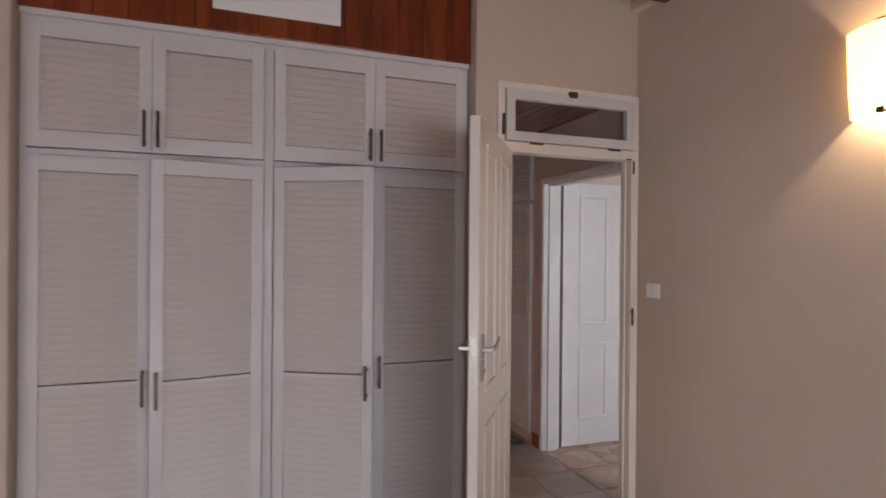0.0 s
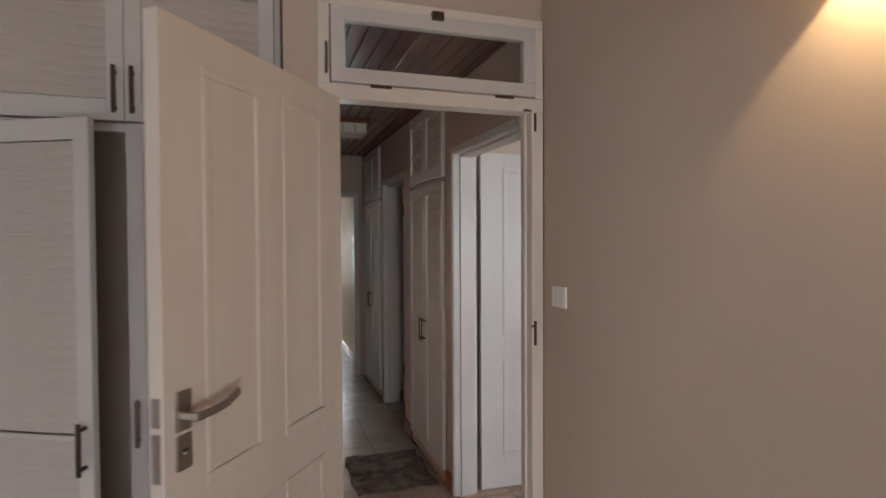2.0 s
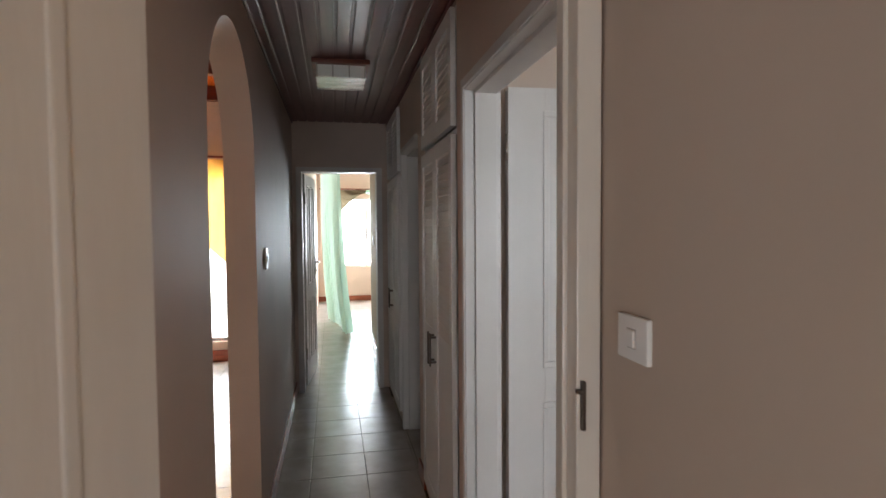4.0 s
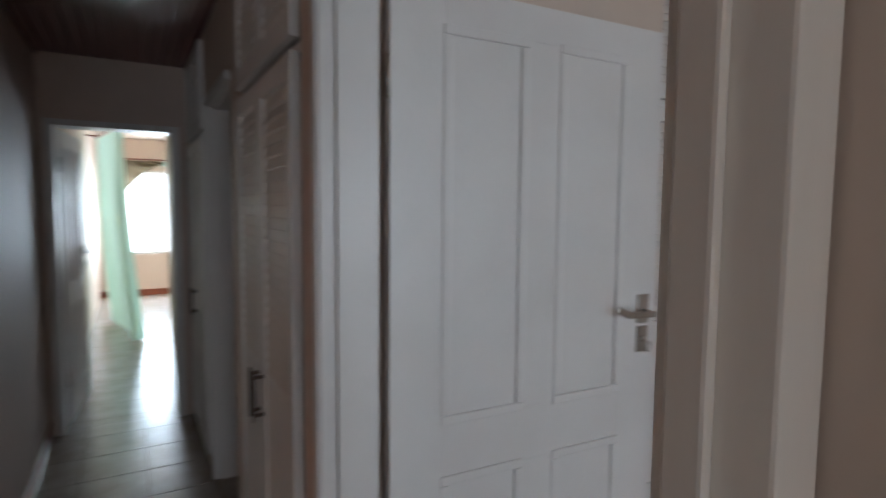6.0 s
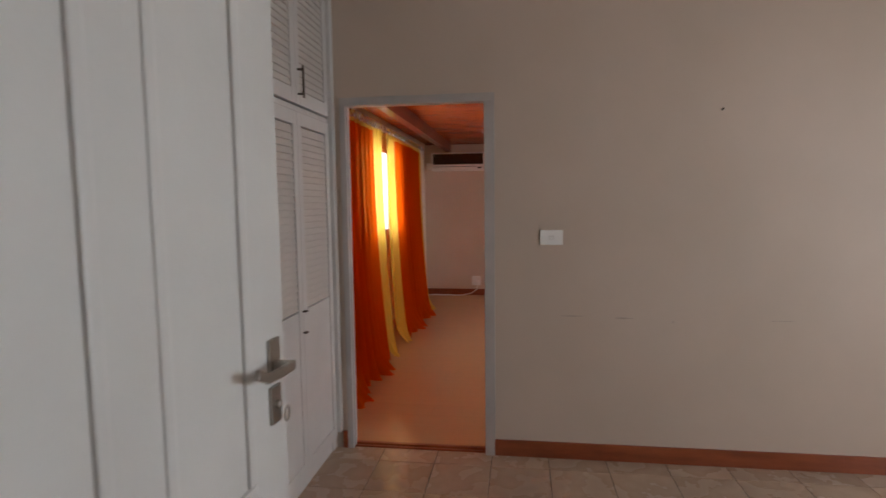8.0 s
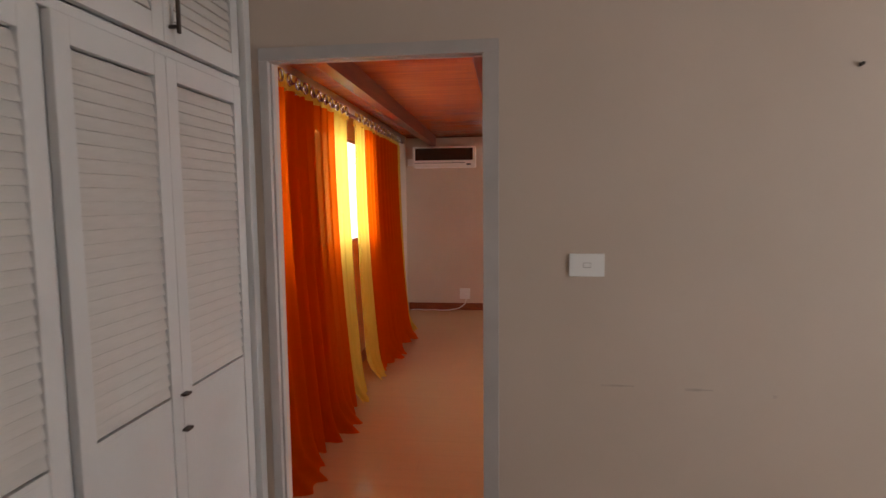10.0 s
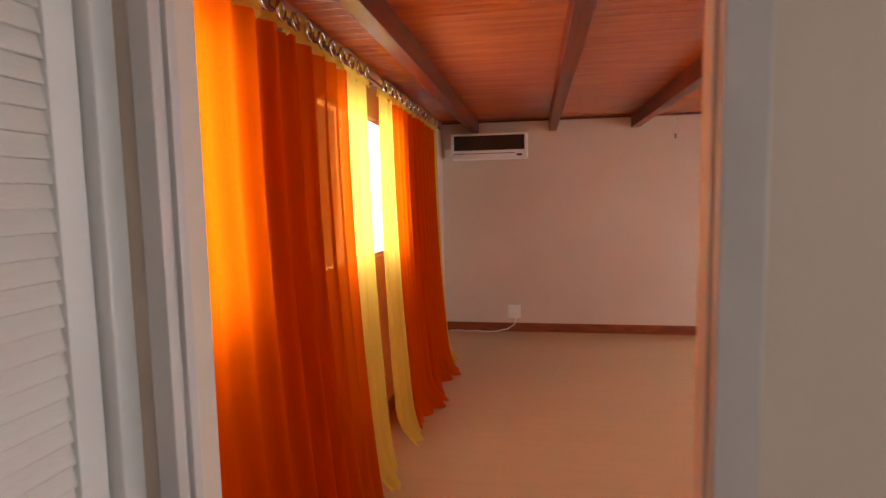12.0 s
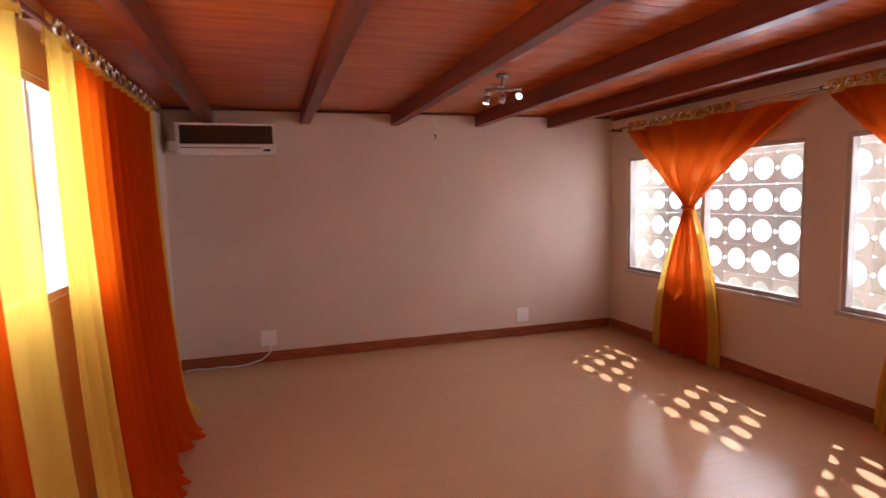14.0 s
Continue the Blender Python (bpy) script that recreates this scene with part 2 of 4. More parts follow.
def tube(name, points, radius, material, parent=None, label="", category="", closed=False, sides=10):
    """A round bar along a line of points, as a mesh."""
    bm = bmesh.new()
    pts = [Vector(p) for p in points]
    rings = []
    for i, p in enumerate(pts):
        a = pts[i - 1] if i or closed else p
        b = pts[(i + 1) % len(pts)] if i + 1 < len(pts) or closed else p
        q = (b - a).to_track_quat('Z', 'Y')
        rings.append([bm.verts.new(p + q @ Vector((math.cos(k * math.tau / sides) * radius, math.sin(k * math.tau / sides) * radius, 0)))
                      for k in range(sides)])
    pairs = list(zip(rings, rings[1:])) + ([(rings[-1], rings[0])] if closed else [])
    for a, b in pairs:
        for k in range(sides):
            bm.faces.new((a[k], a[(k + 1) % sides], b[(k + 1) % sides], b[k]))
    if not closed:
        bm.faces.new(rings[0][::-1])
        bm.faces.new(rings[-1])
    ob = new(name, mesh_from(bm, name, material, True))
    ob.parent = parent
    return tagged(ob, label, category)


def empty(name, m, label, category, group=""):
    ob = new(name)
    ob.empty_display_size = 0.1
    ob.matrix_world = m
    return tagged(ob, label, category, group)


def wall_rows(axis, c0, c1, a0, a1, z0, z1, openings=()):
    """Boxes of a wall between c0 and c1 on the other axis, from a0 to a1 along axis, round openings (a, b, low, high)."""
    rows, at = [], a0
    for a, b, lo, hi in sorted(openings):
        rows.append((at, a, z0, z1))
        rows.append((a, b, z0, lo))
        rows.append((a, b, hi, z1))
        at = b
    rows.append((at, a1, z0, z1))
    rows = [r for r in rows if r[1] - r[0] > 1e-4 and r[3] - r[2] > 1e-4]
    return [(a, b, c0, c1, lo, hi) if axis == 'x' else (c0, c1, a, b, lo, hi) for a, b, lo, hi in rows]


def wall(name, axis, c0, c1, a0, a1, z0, z1, openings, material, label):
    return boxes(name, wall_rows(axis, c0, c1, a0, a1, z0, z1, openings), material, label=label, kind="structure")


# ---------------------------------------------------------------- structure: bedroom
BH = 3.05
wall("wall_bedroom_north", 'x', 3.32, 3.43, -2.2, 2.84, 0, BH, [(-0.207, 1.812, 0, 2.90), (1.93, 2.835, 0, 2.406)], PLASTER,
     "taupe painted plaster wall with wardrobe and door openings")
wall("wall_bedroom_east", 'y', 2.84, 3.00, -2.5, 3.43, 0, BH, [], PLASTER, "taupe painted plaster wall with a lit wall lamp")
wall("wall_bedroom_west", 'y', -2.35, -2.2, -2.5, 3.42, 0, BH, [(-1.5, 1.1, 0.05, 1.3)], PLASTER, "taupe painted plaster wall")
wall("wall_bedroom_south", 'x', -2.65, -2.5, -2.35, 3.00, 0, BH, [(0.5, 2.7, 0.05, 1.3)], PLASTER, "taupe painted plaster wall with a window opening")
boxes("floor_bedroom", [(-2.35, 3.0, -2.65, 3.44, -0.12, 0.0)], TILE, label="beige tiled bedroom floor", kind="structure")
bm = bmesh.new()
for i in range(54):
    x = -2.3 + i * 0.098
    add_box(bm, x, x + 0.094, -2.5, 3.4, BH, BH + 0.02, 0.003)
add_box(bm, -2.35, 3.0, -2.65, 3.5, BH + 0.025, BH + 0.06)
tagged(new("ceiling_bedroom", mesh_from(bm, "ceiling_bedroom", TIMBER)), "red varnished timber board ceiling", kind="structure")
for y in (3.06, 2.2, 1.3, 0.4, -0.5, -1.4):
    boxes("ceiling_beam", [(-2.2, 2.85, y - 0.04, y + 0.04, 2.87, BH - 0.004)], BEAM, 0.004, label="dark red timber ceiling beam", category="beam",
          group="bedroom ceiling beams")
# the boarded panel over the wardrobe
panel = boxes("wall_panel_bedroom", [(-0.207, 1.812, 3.410, 3.429, 2.50, 2.90)], TIMBER, label="red pine boarding above the wardrobe", kind="structure")
bm = bmesh.new()
add_box(bm, 0, 0.1325, 0, 0.02, 0, 0.396, 0.004)
plank_mesh = mesh_from(bm, "plank", PLANK_V)
for i in range(15):
    p = new("plank", plank_mesh)
    p.parent = panel
    p.location = (-0.206 + i * 0.1345, 3.388, 2.502)

# ---------------------------------------------------------------- structure: corridor
CH = 2.42
DH = 2.9


def arch_wall():
    """The corridor's west wall with an arched opening."""
    y0, y1, spring, top = 3.95, 4.92, 1.78, 2.24
    x0, x1, a0, a1 = 1.82, 1.955, 3.432, 7.33
    bm = bmesh.new()
    for r in ((x0, x1, a0, y0, 0, DH), (x0, x1, y1, a1, 0, DH)):
        add_box(bm, *r)
    n = 28
    cy, half = (y0 + y1) / 2, (y1 - y0) / 2
    cols = []
    for i in range(n + 1):
        a = math.pi * i / n
        y, z = cy - half * math.cos(a), spring + (top - spring) * math.sin(a)
        cols.append([bm.verts.new(c) for c in ((x0, y, z), (x1, y, z), (x1, y, DH), (x0, y, DH))])
    for a, b in zip(cols, cols[1:]):
        for k in range(4):
            bm.faces.new((a[k], a[(k + 1) % 4], b[(k + 1) % 4], b[k]))
    bmesh.ops.recalc_face_normals(bm, faces=bm.faces)
    return tagged(new("wall_corridor_west", mesh_from(bm, "wall_corridor_west", PLASTER_CORR)), "brown painted corridor wall with an arched opening",
                  kind="structure")


arch_wall()
E_OPEN = [(3.432, 4.313, 0, 2.029), (4.45, 5.27, 0.06, 2.40), (5.50, 6.25, 0, 2.04), (6.36, 7.2, 0.06, 2.40)]
wall("wall_corridor_east", 'y', 2.80, 2.93, 3.432, 7.33, 0, DH, E_OPEN, PLASTER_CORR, "brown painted corridor wall with doors and cupboards")
wall("wall_corridor_end", 'x', 7.33, 7.48, 1.81, 2.93, 0, DH, [(1.985, 2.745, 0, 2.02)], PLASTER_CORR, "brown painted wall at the corridor's end")
bm = bmesh.new()
for i in range(11):
    x = 1.945 + i * 0.0775
    add_box(bm, x, x + 0.066, 3.51, 7.32, CH, CH + 0.02, 0.006)
add_box(bm, 1.94, 2.80, 3.51, 7.32, CH + 0.012, CH + 0.05)
tagged(new("ceiling_corridor", mesh_from(bm, "ceiling_corridor", DARK_BOARD)), "dark purple-brown slatted timber ceiling", kind="structure")
boxes("trim", [(1.957, 1.968, 3.51, 7.32, CH - 0.02, CH - 0.002), (2.786, 2.799, 3.51, 7.32, CH - 0.02, CH - 0.002)], DARK_BOARD, 0.003,
      label="thin dark ceiling trim of the corridor", kind="structure")
boxes("baseboard", [(1.957, 1.970, 3.44, 3.97, 0.004, 0.10), (1.957, 1.970, 4.91, 7.32, 0.004, 0.10), (1.822, 1.957, 4.905, 4.918, 0.004, 0.10),
                    (2.785, 2.799, 4.335, 4.445, 0.004, 0.10), (2.785, 2.799, 5.275, 5.49, 0.004, 0.10)], SKIRT, 0.003,
      label="red-brown corridor skirting board", kind="structure")

# ---------------------------------------------------------------- structure: small room behind the corridor's second door
boxes("wall_side_room", [(2.93, 4.05, 5.30, 5.42, 0, DH), (2.93, 4.05, 6.60, 6.72, 0, DH), (3.95, 4.05, 5.42, 6.60, 0, DH)], PLASTER_PALE,
      label="plain pale walls of a small side room", kind="structure")

# ---------------------------------------------------------------- structure: lounge behind the arch
wall("wall_lounge_north", 'x', 8.70, 8.85, -2.6, 2.0, 0, DH, [(-0.6, 1.3, 0.22, 2.08)], PLASTER_PALE, "cream lounge wall with a wide low window")
boxes("wall_lounge", [(-2.75, -2.6, 3.9, 8.85, 0, DH), (-2.6, 1.81, 3.95, 4.0, 0, DH), (1.84, 2.0, 7.48, 8.70, 0, DH)], PLASTER_PALE,
      label="cream painted lounge walls", kind="structure")
bm = bmesh.new()
for i in range(48):
    x = -2.6 + i * 0.095
    if x < 1.75:
        add_box(bm, x, x + 0.091, 4.0, 8.7, DH, DH + 0.02, 0.003)
add_box(bm, -2.75, 1.93, 3.95, 8.85, DH + 0.022, DH + 0.06)
tagged(new("ceiling_lounge", mesh_from(bm, "ceiling_lounge", BOARD)), "red varnished pine board ceiling", kind="structure")
for y in (5.2, 6.2, 7.2, 8.2):
    boxes("ceiling_beam", [(-2.6, 1.81, y - 0.04, y + 0.04, DH - 0.14, DH - 0.002)], BEAM, 0.004, label="dark red timber ceiling beam", category="beam",
          group="lounge ceiling beams")
boxes("baseboard", [(-2.6, 1.8, 8.686, 8.70, 0.003, 0.13)], SKIRT, 0.003, label="red-brown lounge skirting board", kind="structure")

# ---------------------------------------------------------------- structure: room at the corridor's end
wall("wall_far_north", 'x', 13.40, 13.55, 0.5, 4.2, 0, DH, [(2.22, 3.7, 0.68, 2.05)], PLASTER_PALE, "pale wall with a bright window")
boxes("wall_far", [(1.84, 2.0, 8.85, 13.4, 0, DH), (2.785, 2.93, 7.48, 9.6, 0, DH), (2.93, 4.2, 9.45, 9.6, 0, DH), (4.05, 4.2, 9.6, 13.4, 0, DH)],
      PLASTER_PALE, label="pale painted walls of the far room", kind="structure")
boxes("ceiling_far", [(1.84, 4.2, 7.48, 13.55, 2.55, 2.62)], PLASTER_PALE, label="pale plaster ceiling", kind="structure")
boxes("baseboard", [(2.0, 4.05, 13.386, 13.40, 0.003, 0.10), (2.771, 2.785, 7.6, 9.6, 0.003, 0.10)], SKIRT, 0.003,
      label="red-brown skirting board", kind="structure")

# ---------------------------------------------------------------- structure: dressing room
wall("wall_dressing_east", 'y', 5.90, 6.04, 0.30, 5.45, 0, DH, [(3.938, 4.785, 0, 2.088)], PLASTER, "taupe plaster wall with a doorway")
wall("wall_dressing_south", 'x', 0.15, 0.30, 3.0, 6.04, 0, DH, [(3.15, 4.75, 0.8, 2.0)], PLASTER, "taupe plaster wall with a window opening")
boxes("wall_dressing_north", [(2.93, 4.02, 4.405, 4.53, 0, DH), (3.92, 4.02, 4.53, 5.45, 0, DH), (4.02, 5.90, 5.40, 5.45, 0, DH),
                              (4.02, 5.90, 4.89, 5.40, 2.88, DH)], PLASTER, label="taupe plaster wall round the built-in wardrobe", kind="structure")
boxes("ceiling_dressing", [(2.785, 6.04, 0.15, 7.48, DH, DH + 0.06)], PLASTER_PALE, label="pale plaster ceiling", kind="structure")
boxes("baseboard", [(5.886, 5.90, 0.30, 3.90, 0.003, 0.100), (5.886, 5.90, 4.799, 4.828, 0.003, 0.11), (3.0, 3.014, 0.3, 3.50, 0.003, 0.10)], SKIRT, 0.004,
      label="red-brown dressing room skirting board", kind="structure")

SCUFF = mat("grey_scuff_on_paint", (0.42, 0.345, 0.29), 0.7, colour2=(0.53, 0.43, 0.36), scale=24.0, bump=0.1, bump_scale=120)
bm = bmesh.new()
for y0, y1, z, t in ((3.44, 3.52, 0.846, 0.007), (3.40, 3.44, 0.846, 0.004), (3.16, 3.22, 0.838, 0.010), (3.12, 3.16, 0.838, 0.004), (2.90, 2.915, 0.820, 0.012), (2.28, 2.40, 0.835, 0.005)):
    add_box(bm, 5.8992, 5.9002, y0, y1, z - t / 2, z + t / 2)
tagged(new("wall_scuffs", mesh_from(bm, "wall_scuffs", SCUFF)), "faint grey scuff marks on the taupe wall", kind="structure")

# ---------------------------------------------------------------- structure: room with the orange curtains
OH = 2.40
S_WIN = [(6.60, 8.72, 0.705, 1.925), (9.01, 11.115, 0.705, 1.925)]
N_WIN = [(6.08, 6.78, 1.16, 2.08), (7.72, 8.96, 1.16, 2.08)]
wall("wall_orange_east", 'y', 11.41, 11.55, 0.50, 5.45, 0, 2.6, [], PLASTER_PALE, "cream plaster wall below a timber ceiling")
wall("wall_orange_south", 'x', 0.50, 0.63, 6.04, 11.41, 0, 2.6, S_WIN, PLASTER_PALE, "cream plaster wall with two wide windows")
wall("wall_orange_north", 'x', 5.24, 5.38, 6.04, 11.41, 0, 2.6, N_WIN, PLASTER_PALE, "cream plaster wall with curtained windows")
boxes("floor_orange_room", [(5.97, 11.55, 0.50, 5.45, -0.12, 0.0)], LAMINATE, label="pale oak laminate floor", kind="structure")
bm = bmesh.new()
for i in range(56):
    x = 6.04 + i * 0.0955
    if x < 11.4:
        add_box(bm, x, x + 0.0935, 0.63, 5.30, OH, OH + 0.02, 0.0025)
add_box(bm, 5.9, 11.55, 0.50, 5.45, OH + 0.016, OH + 0.06)
tagged(new("ceiling_orange_room", mesh_from(bm, "ceiling_orange_room", BOARD)), "glossy red-orange varnished pine board ceiling", kind="structure")
for y in (4.86, 4.00, 3.13, 2.24, 1.40):
    boxes("ceiling_beam", [(6.04, 11.408, y - 0.042, y + 0.042, 2.265, OH - 0.002)], BEAM, 0.004, label="dark red varnished ceiling beam",
          category="beam", group="beams of the curtained room")
boxes("trim", [(6.05, 11.38, 0.632, 0.655, OH - 0.05, OH - 0.002), (11.386, 11.408, 0.656, 5.23, OH - 0.022, OH - 0.002)], BEAM, 0.004,
      label="dark timber ceiling trim", kind="structure")
boxes("baseboard", [(11.394, 11.409, 0.646, 5.22, 0.003, 0.105), (6.06, 11.394, 0.631, 0.645, 0.003, 0.105), (6.06, 11.394, 5.224, 5.239, 0.003, 0.105)],
      SKIRT, 0.004, label="red-brown skirting of the curtained room", kind="structure")
boxes("baseboard", [(11.390, 11.394, 0.65, 5.22, 0.070, 0.086), (6.06, 11.39, 0.645, 0.649, 0.070, 0.086)], SKIRT, 0.0015,
      label="raised moulding on the skirting", kind="structure")
boxes("trim", [(11.397, 11.409, 0.646, 5.22, 0.106, 0.114), (6.06, 11.394, 0.631, 0.643, 0.106, 0.114)], PLASTER_PALE, 0.002,
      label="pale filler line above the skirting", kind="structure")

# ---------------------------------------------------------------- outdoors
boxes("ground", [(-400, 400, -400, 400, -0.5, -0.3)], GROUND, label="pale dry ground outside", kind="structure")
# emissive panels whose glow stands in for the washed-out daylight view, with green patches
BACKDROP_GLOW = glowing("glowing_backdrop", (0.97, 0.99, 1.0), 3.6)
hn, hl = BACKDROP_GLOW.node_tree.nodes, BACKDROP_GLOW.node_tree.links
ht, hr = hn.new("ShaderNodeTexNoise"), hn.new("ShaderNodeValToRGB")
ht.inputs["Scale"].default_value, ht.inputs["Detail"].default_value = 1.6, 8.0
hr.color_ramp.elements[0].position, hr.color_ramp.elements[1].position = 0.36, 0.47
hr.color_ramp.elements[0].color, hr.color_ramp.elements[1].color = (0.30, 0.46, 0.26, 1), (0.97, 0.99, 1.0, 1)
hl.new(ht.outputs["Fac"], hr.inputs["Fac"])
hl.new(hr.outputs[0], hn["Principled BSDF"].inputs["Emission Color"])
boxes("backdrop", [(-6.0, 1.7, 10.2, 10.3, -0.3, 5.5), (1.7, 5.0, 16.0, 16.1, -0.3, 5.5), (5.0, 13.0, 9.0, 9.1, -0.3, 5.0), (3.5, 30.0, -6.1, -6.0, -0.3, 6.5)], BACKDROP_GLOW,
      label="glowing panels for the washed-out garden and sky outside", kind="structure")
# unseen slabs, added to keep sun and sky out; cut back at the south windows
boxes("roof_light_block", [(-3.0, 6.1, -3.3, 14.0, 3.2, 3.3), (6.1, 11.8, 0.45, 14.0, 2.75, 2.85)], GROUT, label="unseen flat slab over the house that keeps light out", kind="structure")


# ---------------------------------------------------------------- doors
def ring_rows(x0, x1, z0, z1, t, y0, y1):
    return [(x0, x1, y0, y1, z0, z0 + t), (x0, x1, y0, y1, z1 - t, z1), (x0, x0 + t, y0, y1, z0 + t, z1 - t), (x1 - t, x1, y0, y1, z0 + t, z1 - t)]


def lever_handle(leaf, x, z, side, turn):
    """Lever on a plate with a keyhole plate below, on one face of a leaf."""
    s = side
    y = 0.0 if s < 0 else 0.04
    boxes("handle_plate", [(x - 0.022, x + 0.022, min(y, y + s * 0.008), max(y, y + s * 0.008), z - 0.035, z + 0.055),
                           (x - 0.022, x + 0.022, min(y, y + s * 0.008), max(y, y + s * 0.008), z - 0.125, z - 0.045)], STEEL, 0.002, leaf,
          "satin nickel handle plates")
    yy = y + s * 0.045
    bm = bmesh.new()
    add_box(bm, x - 0.009, x + 0.009, min(y, yy), max(y, yy), z - 0.009, z + 0.009, 0.003)
    bars = ((0.006, -0.055, 0.0, 0.0), (-0.05, -0.105, 0.0, 0.004), (-0.10, -0.14, 0.004, 0.022))
    for a, b, za, zb in bars:
        a, b = -turn * a, -turn * b
        tilt = Matrix.Rotation(-math.atan2(zb - za, b - a), 4, 'Y')
        at = Matrix.Translation((x + (a + b) / 2, yy, z + (za + zb) / 2))
        half = math.hypot(b - a, zb - za) / 2 + 0.003
        add_box(bm, -half, half, -0.005, 0.005, -0.010, 0.010, 0.0035, at @ tilt)
    lever = new("handle", mesh_from(bm, "handle", STEEL))
    lever.parent = leaf
    tagged(lever, "satin nickel lever")
    tube("keyhole", [(x, y + s * 0.006, z - 0.085), (x, y + s * 0.016, z - 0.085)], 0.009, STEEL, leaf)


def panel_leaf(name, m, w, h, label, material=WHITE, lever=1.115, st=0.14, mid=0.12):
    """A four-panel door, hinged at its own origin, closed along +x."""
    d = empty(name, m, label, "door")
    bottom, lock0, lock1, top = 0.20, 0.78, 0.93, h - 0.095
    rows = [(0, st, 0, 0.04, 0, h), (w - st, w, 0, 0.04, 0, h)]
    for a, b in ((0, bottom), (lock0, lock1), (top, h)):
        rows.append((st, w - st, 0, 0.04, a, b))
    for a, b in ((bottom, lock0), (lock1, top)):
        rows.append(((w - mid) / 2, (w + mid) / 2, 0, 0.04, a, b))
    boxes("leaf", rows, material, 0.0015, d)
    for a, b in ((bottom, lock0), (lock1, top)):
        for x0, x1 in ((st, (w - mid) / 2), ((w + mid) / 2, w - st)):
            bm = bmesh.new()
            add_box(bm, x0, x1, 0.003, 0.037, a, b)
            for y0, y1 in ((-0.005, 0.0065), (0.0335, 0.045)):
                for r in ring_rows(x0 - 0.008, x1 + 0.008, a - 0.008, b + 0.008, 0.026, y0, y1):
                    add_box(bm, *r, bevel=0.005)
            p = new("panel", mesh_from(bm, "panel", material))
            p.parent = d
    for side in (-1, 1):
        lever_handle(d, w - 0.055, lever, side, -1)
    boxes("lock", [(w, w + 0.002, 0.009, 0.031, 1.10, 1.165), (w, w + 0.002, 0.009, 0.031, 0.975, 1.085)], STEEL, 0, d)
    for z in (0.25, h - 0.28):
        tube("hinge", [(-0.006, 0.0, z), (-0.006, 0.0, z + 0.1)], 0.007, STEEL, d)
    return d


# bedroom door: frame with a fanlight above
df = empty("door_frame", pose(0, 0, 0), "cream painted door frame with a glazed fanlight above", "door frame")
boxes("jamb", [(1.93, 1.968, 3.295, 3.378, 0, 2.032), (2.782, 2.834, 3.295, 3.378, 0, 2.032), (1.93, 2.834, 3.295, 3.378, 2.032, 2.088),
               (1.93, 1.972, 3.295, 3.378, 2.088, 2.370), (2.798, 2.834, 3.295, 3.378, 2.088, 2.370), (1.93, 2.834, 3.295, 3.378, 2.370, 2.406),
               (2.770, 2.782, 3.338, 3.374, 0, 2.032), (2.828, 2.834, 3.379, 3.428, 0, 2.088)], CREAM, 0.004, df)
boxes("fanlight", ring_rows(1.975, 2.794, 2.092, 2.367, 0.052, 3.284, 3.324), WHITE, 0.004, df, "white opening fanlight sash")
boxes("pane", [(2.027, 2.742, 3.302, 3.308, 2.144, 2.315)], GLASS, 0, df).visible_shadow = False
boxes("catch", [(2.355, 2.40, 3.268, 3.296, 2.350, 2.380), (1.955, 1.963, 3.278, 3.297, 2.12, 2.23), (2.745, 2.778, 3.288, 3.297, 2.034, 2.042),
                (2.792, 2.799, 3.286, 3.297, 1.955, 2.028), (2.790, 2.798, 3.284, 3.297, 1.08, 1.18), (2.780, 2.790, 3.284, 3.297, 1.155, 1.163),
                (2.12, 2.20, 3.29, 3.297, 2.079, 2.090), (2.62, 2.70, 3.29, 3.297, 2.079, 2.090)], PULL, 0.001, df, "dark metal catches")
panel_leaf("door", pose(1.972, 3.296, 0.008, 0, 0, -125.5), 0.83, 2.02, "white four-panel door standing open into the bedroom", CREAM)


def side_frame(name, y0, y1, h, label):
    """Frame of a doorway in the corridor's east wall; y0, y1 is the clear opening."""
    f = empty(name, pose(0, 0, 0), label, "door frame")
    rows = [(2.792, 2.935, y1, y1 + 0.02, 0, h), (2.85, 2.935, y0 - 0.02, y0, 0, h), (2.792, 2.935, y0, y1 + 0.02, h, h + 0.025),
            (2.786, 2.802, y1 + 0.006, y1 + 0.04, 0, h + 0.04), (2.786, 2.802, y0 + 0.01, y1 + 0.006, h + 0.006, h + 0.04)]
    boxes("jamb", rows, WHITE, 0.003, f)
    boxes("stop", [(2.83, 2.915, y1 - 0.014, y1, 0, h), (2.83, 2.915, y0, y1, h - 0.014, h)], WHITE, 0.002, f)
    return f


side_frame("door_frame", 3.435, 4.293, 2.004, "white painted wooden door frame")
panel_leaf("door", pose(2.966, 4.303, 0.008, 0, 0, -2.2), 0.895, 2.015, "white four-panel door open into the dressing room", lever=1.165, st=0.148, mid=0.118)
key_ring = [(3.808 + 0.011 * math.cos(k * math.tau / 14), 4.243, 1.068 + 0.016 * math.sin(k * math.tau / 14)) for k in range(14)]
tube("key", key_ring, 0.0025, STEEL, None, "small steel key standing in the door lock", "key", closed=True, sides=6)
side_frame("door_frame", 5.52, 6.23, 2.0, "white painted wooden door frame")
panel_leaf("door", pose(2.97, 6.185, 0.008, 0, 0, 0), 0.70, 1.99, "white panel door open into a side room")
ff = empty("door_frame", pose(0, 0, 0), "white door frame at the corridor's end", "door frame")
